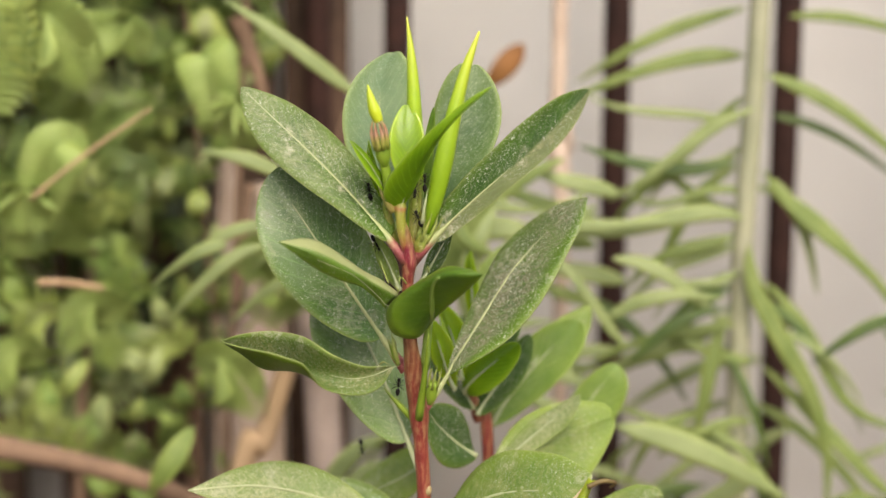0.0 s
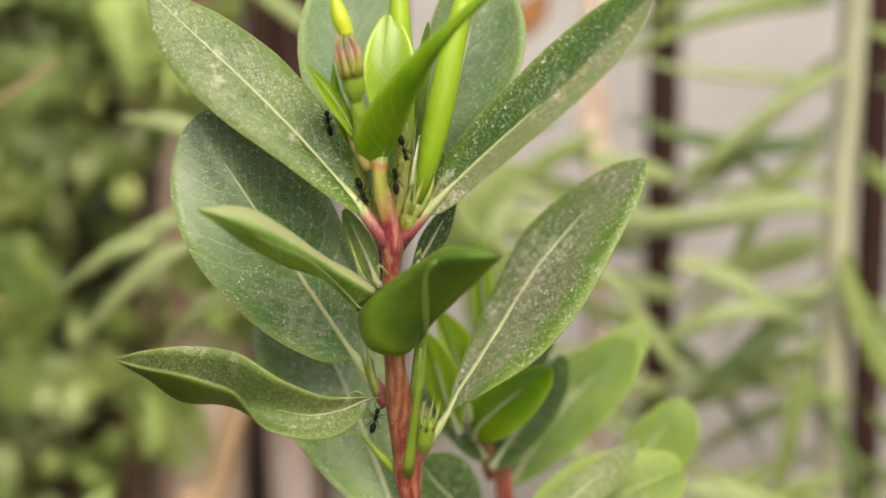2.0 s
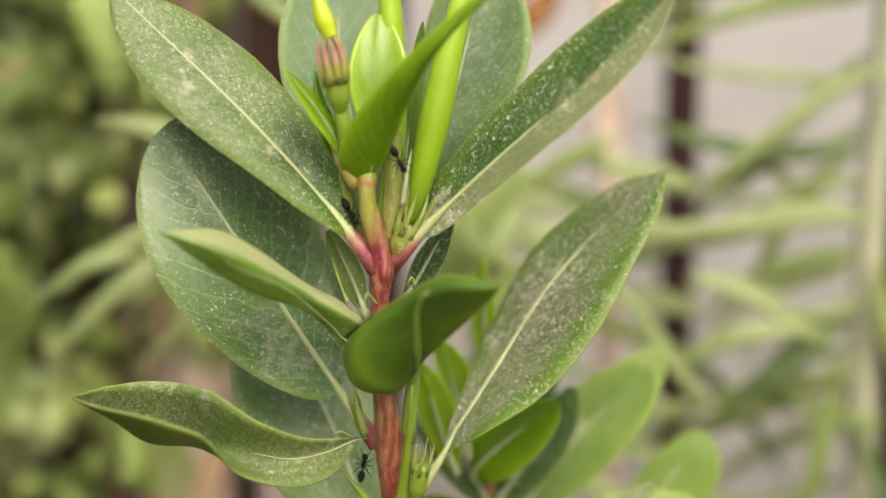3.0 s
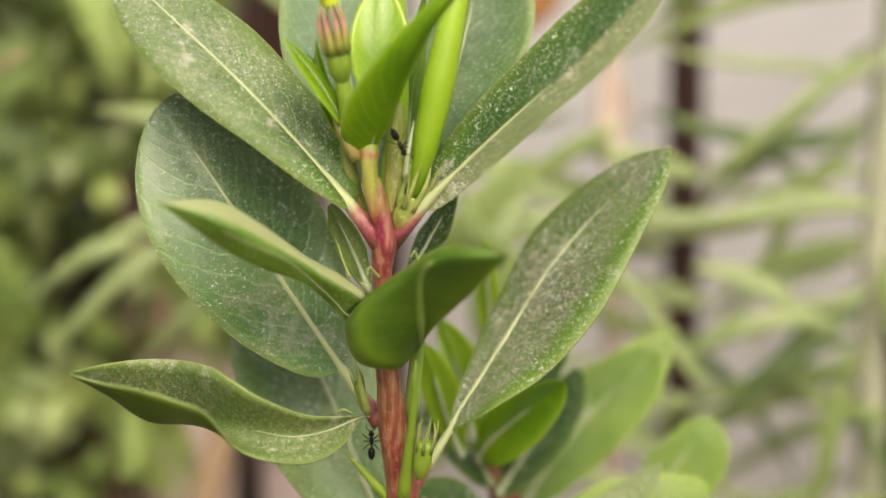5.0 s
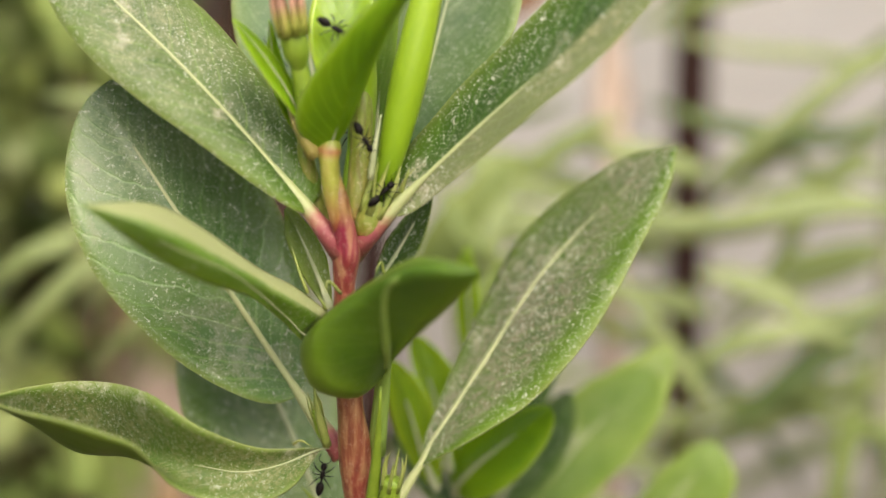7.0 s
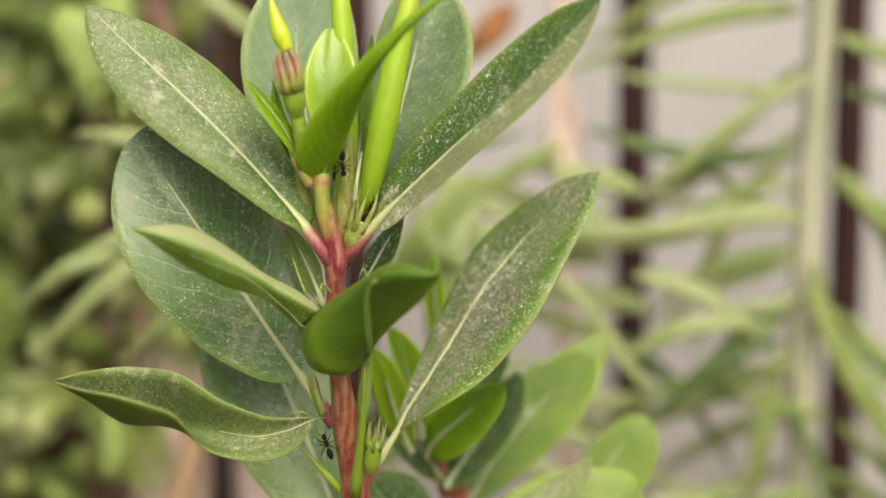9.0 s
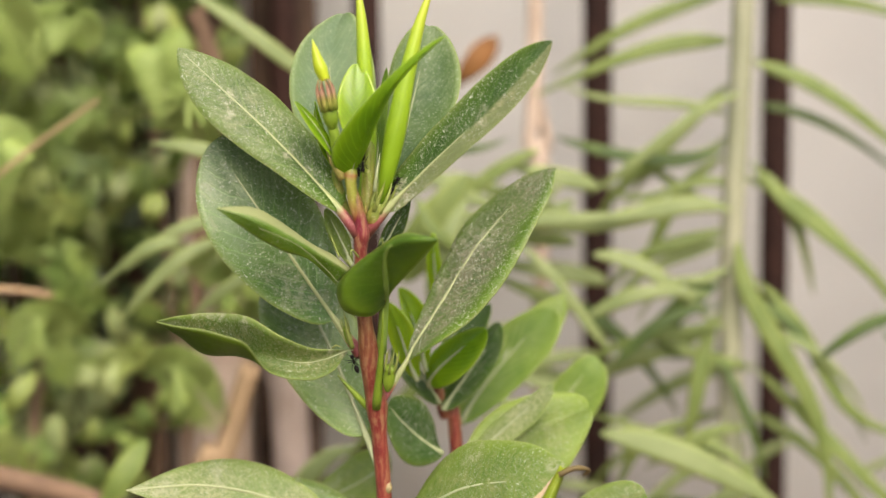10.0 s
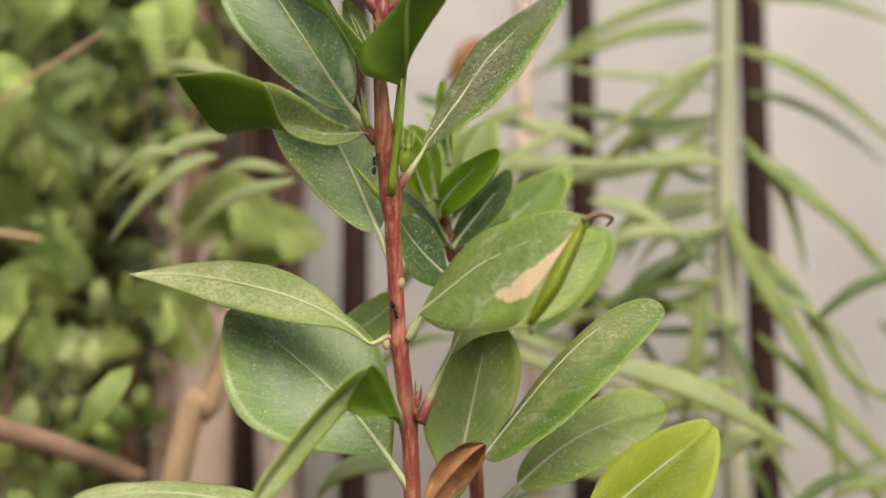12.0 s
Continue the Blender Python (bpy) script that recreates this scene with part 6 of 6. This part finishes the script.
def motions():
    stride = random.Random(3)
    crawl(ant("black ant climbing on a dusty leaf"), stride, [
        (0, stand(-0.0102, 0.0041, 0.4175, 100)),
        (0.5, stand(-0.0103, 0.0043, 0.4180, 100)),
        (1, stand(-0.0106, 0.0042, 0.4180, 100)),
        (1.5, stand(-0.0107, 0.0044, 0.4184, 100)),
        (2, stand(-0.0114, 0.0059, 0.4206, 100)),
        (2.5, stand(-0.0123, 0.0072, 0.4225, 105)),
        (3, stand(-0.0099, 0.0140, 0.4248, 110)),
        (3.5, stand(-0.0105, 0.0140, 0.4262, 110)),
        (10, stand(-0.0112, 0.0140, 0.4227, 70)),
        (10.5, stand(-0.0071, -0.0014, 0.4172, 60)),
        (11, stand(-0.0087, 0.0053, 0.4176, 60)),
        (11.5, stand(-0.0095, 0.0059, 0.4190, 80)),
        (12, stand(-0.0093, -0.0040, 0.4163, 80)),
    ])
    crawl(ant("black ant wandering round the flower stalks"), stride, [
        (0, stand(-0.0088, 0.0100, 0.4032, -60)),
        (0.5, stand(-0.0078, 0.0080, 0.4090, -60)),
        (1, stand(-0.0047, 0.0023, 0.4105, -55)),
        (1.5, stand(-0.0048, 0.0022, 0.4106, -50)),
        (2, stand(-0.0053, 0.0019, 0.4091, -70)),
        (2.5, stand(-0.0055, 0.0018, 0.4089, -65)),
        (3, stand(-0.0049, 0.0020, 0.4088, -60)),
        (3.5, stand(-0.0055, 0.0021, 0.4106, -80)),
        (5.5, stand(0.0004, 0.0022, 0.4071, -65)),
        (6, stand(0.0019, 0.0022, 0.4081, 0)),
        (6.5, stand(0.0043, -0.0000, 0.4082, 35)),
        (7, stand(0.0049, 0.0014, 0.4078, 45)),
        (7.5, stand(0.0058, 0.0022, 0.4086, 58)),
        (9.5, stand(0.0061, 0.0030, 0.4082, 60)),
        (10, stand(0.0080, 0.0042, 0.4108, 60)),
        (10.5, stand(0.0087, 0.0040, 0.4110, 45)),
        (11, stand(0.0073, 0.0023, 0.4113, 30)),
        (11.5, stand(0.0081, 0.0044, 0.4111, 20)),
        (12, stand(0.0073, -0.0030, 0.4097, 20)),
    ])
    crawl(ant("black ant between the flower stalks"), stride, [
        (0, stand(0.0017, 0.0000, 0.4188, -95)),
        (0.5, stand(0.0017, 0.0000, 0.4185, -95)),
        (1, stand(0.0018, 0.0000, 0.4180, -95)),
        (1.5, stand(0.0021, 0.0000, 0.4172, -95)),
        (2, stand(0.0021, 0.0000, 0.4168, -75)),
        (2.5, stand(0.0019, 0.0000, 0.4174, -70)),
        (3, stand(0.0028, 0.0000, 0.4173, -62)),
        (3.5, stand(0.0022, 0.0000, 0.4162, -80)),
        (5.5, stand(0.0026, 0.0000, 0.4151, -60)),
        (6, stand(0.0018, 0.0000, 0.4145, -60)),
        (6.5, stand(0.0022, 0.0000, 0.4155, -65)),
        (7, stand(0.0025, 0.0000, 0.4157, -60)),
        (7.5, stand(0.0029, 0.0000, 0.4178, -55)),
        (9.5, stand(0.0011, 0.0000, 0.4168, -90)),
        (10, stand(0.0008, 0.0000, 0.4168, -90)),
        (10.5, stand(0.0003, 0.0000, 0.4142, -90)),
        (11, stand(-0.0005, 0.0080, 0.4139, -90)),
        (12, stand(-0.0005, 0.0080, 0.4180, -90)),
    ])
    crawl(ant("black ant on the young bright leaf"), stride, [
        (0, stand(0.0041, 0.0010, 0.4202, 90)),
        (0.5, stand(0.0039, 0.0010, 0.4202, 90)),
        (1, stand(0.0038, 0.0020, 0.4178, 90)),
        (1.5, stand(0.0040, 0.0120, 0.4191, 95)),
        (3.5, stand(0.0001, 0.0140, 0.4245, 90)),
        (5.3, stand(-0.0021, 0.0060, 0.4298, 20)),
        (5.5, stand(-0.0027, 0.0000, 0.4298, 0)),
        (6, stand(-0.0023, 0.0000, 0.4297, -15)),
        (6.5, stand(-0.0019, 0.0000, 0.4302, -28)),
        (7, stand(-0.0017, 0.0000, 0.4304, -30)),
        (7.5, stand(-0.0018, 0.0000, 0.4304, -35)),
        (7.7, stand(-0.0020, 0.0000, 0.4304, -38)),
        (9.3, stand(-0.0007, 0.0160, 0.4334, -60)),
        (12, stand(-0.0049, 0.0160, 0.4375, -80)),
    ])
    crawl(ant("black ant at the foot of the bud"), stride, [
        (0, stand(0.0026, 0.0010, 0.4109, 112)),
        (0.5, stand(0.0024, 0.0010, 0.4103, 112)),
        (1, stand(0.0021, 0.0010, 0.4074, 112)),
        (1.5, stand(0.0014, 0.0010, 0.4082, 108)),
        (2, stand(0.0007, 0.0010, 0.4108, 95)),
        (2.5, stand(0.0004, 0.0010, 0.4133, 95)),
        (3, stand(0.0009, 0.0120, 0.4148, 95)),
        (12, stand(-0.0019, 0.0120, 0.4150, 95)),
    ])
    crawl(ant("black ant beside the red stem"), stride, [
        (0, stand(-0.0027, 0.0070, 0.3650, 85)),
        (0.5, stand(-0.0030, 0.0070, 0.3655, 85)),
        (1, stand(-0.0029, 0.0070, 0.3660, 85)),
        (1.5, stand(-0.0029, 0.0070, 0.3660, 80)),
        (2, stand(-0.0032, 0.0070, 0.3663, 75)),
        (2.5, stand(-0.0029, 0.0070, 0.3658, 75)),
        (3, stand(-0.0031, 0.0070, 0.3656, 80)),
        (3.5, stand(-0.0026, 0.0070, 0.3645, 95)),
        (5.5, stand(-0.0022, 0.0070, 0.3662, 90)),
        (6, stand(-0.0035, 0.0070, 0.3659, 90)),
        (6.5, stand(-0.0037, 0.0070, 0.3671, 85)),
        (7, stand(-0.0036, 0.0070, 0.3661, 80)),
        (7.5, stand(-0.0030, 0.0070, 0.3655, 90)),
        (9.5, stand(-0.0020, 0.0070, 0.3653, 110)),
        (10, stand(-0.0022, 0.0070, 0.3672, 110)),
        (10.5, stand(-0.0015, 0.0070, 0.3639, 100)),
        (11, stand(-0.0011, 0.0070, 0.3647, 95)),
        (11.5, stand(-0.0008, 0.0070, 0.3640, 92)),
        (12, stand(-0.0012, 0.0070, 0.3626, 90)),
    ])
    crawl(ant("black ant walking down the red stem"), stride, [
        (0, stand(-0.0138, 0.0340, 0.3409, -80)),
        (10, stand(-0.0029, 0.0340, 0.3480, -80)),
        (10.5, stand(-0.0030, 0.0300, 0.3546, -80)),
        (11, stand(-0.0004, 0.0185, 0.3529, -70)),
        (11.5, stand(0.0003, 0.0148, 0.3438, -82)),
        (12, stand(0.0038, 0.0114, 0.3282, -72)),
    ])


motions()
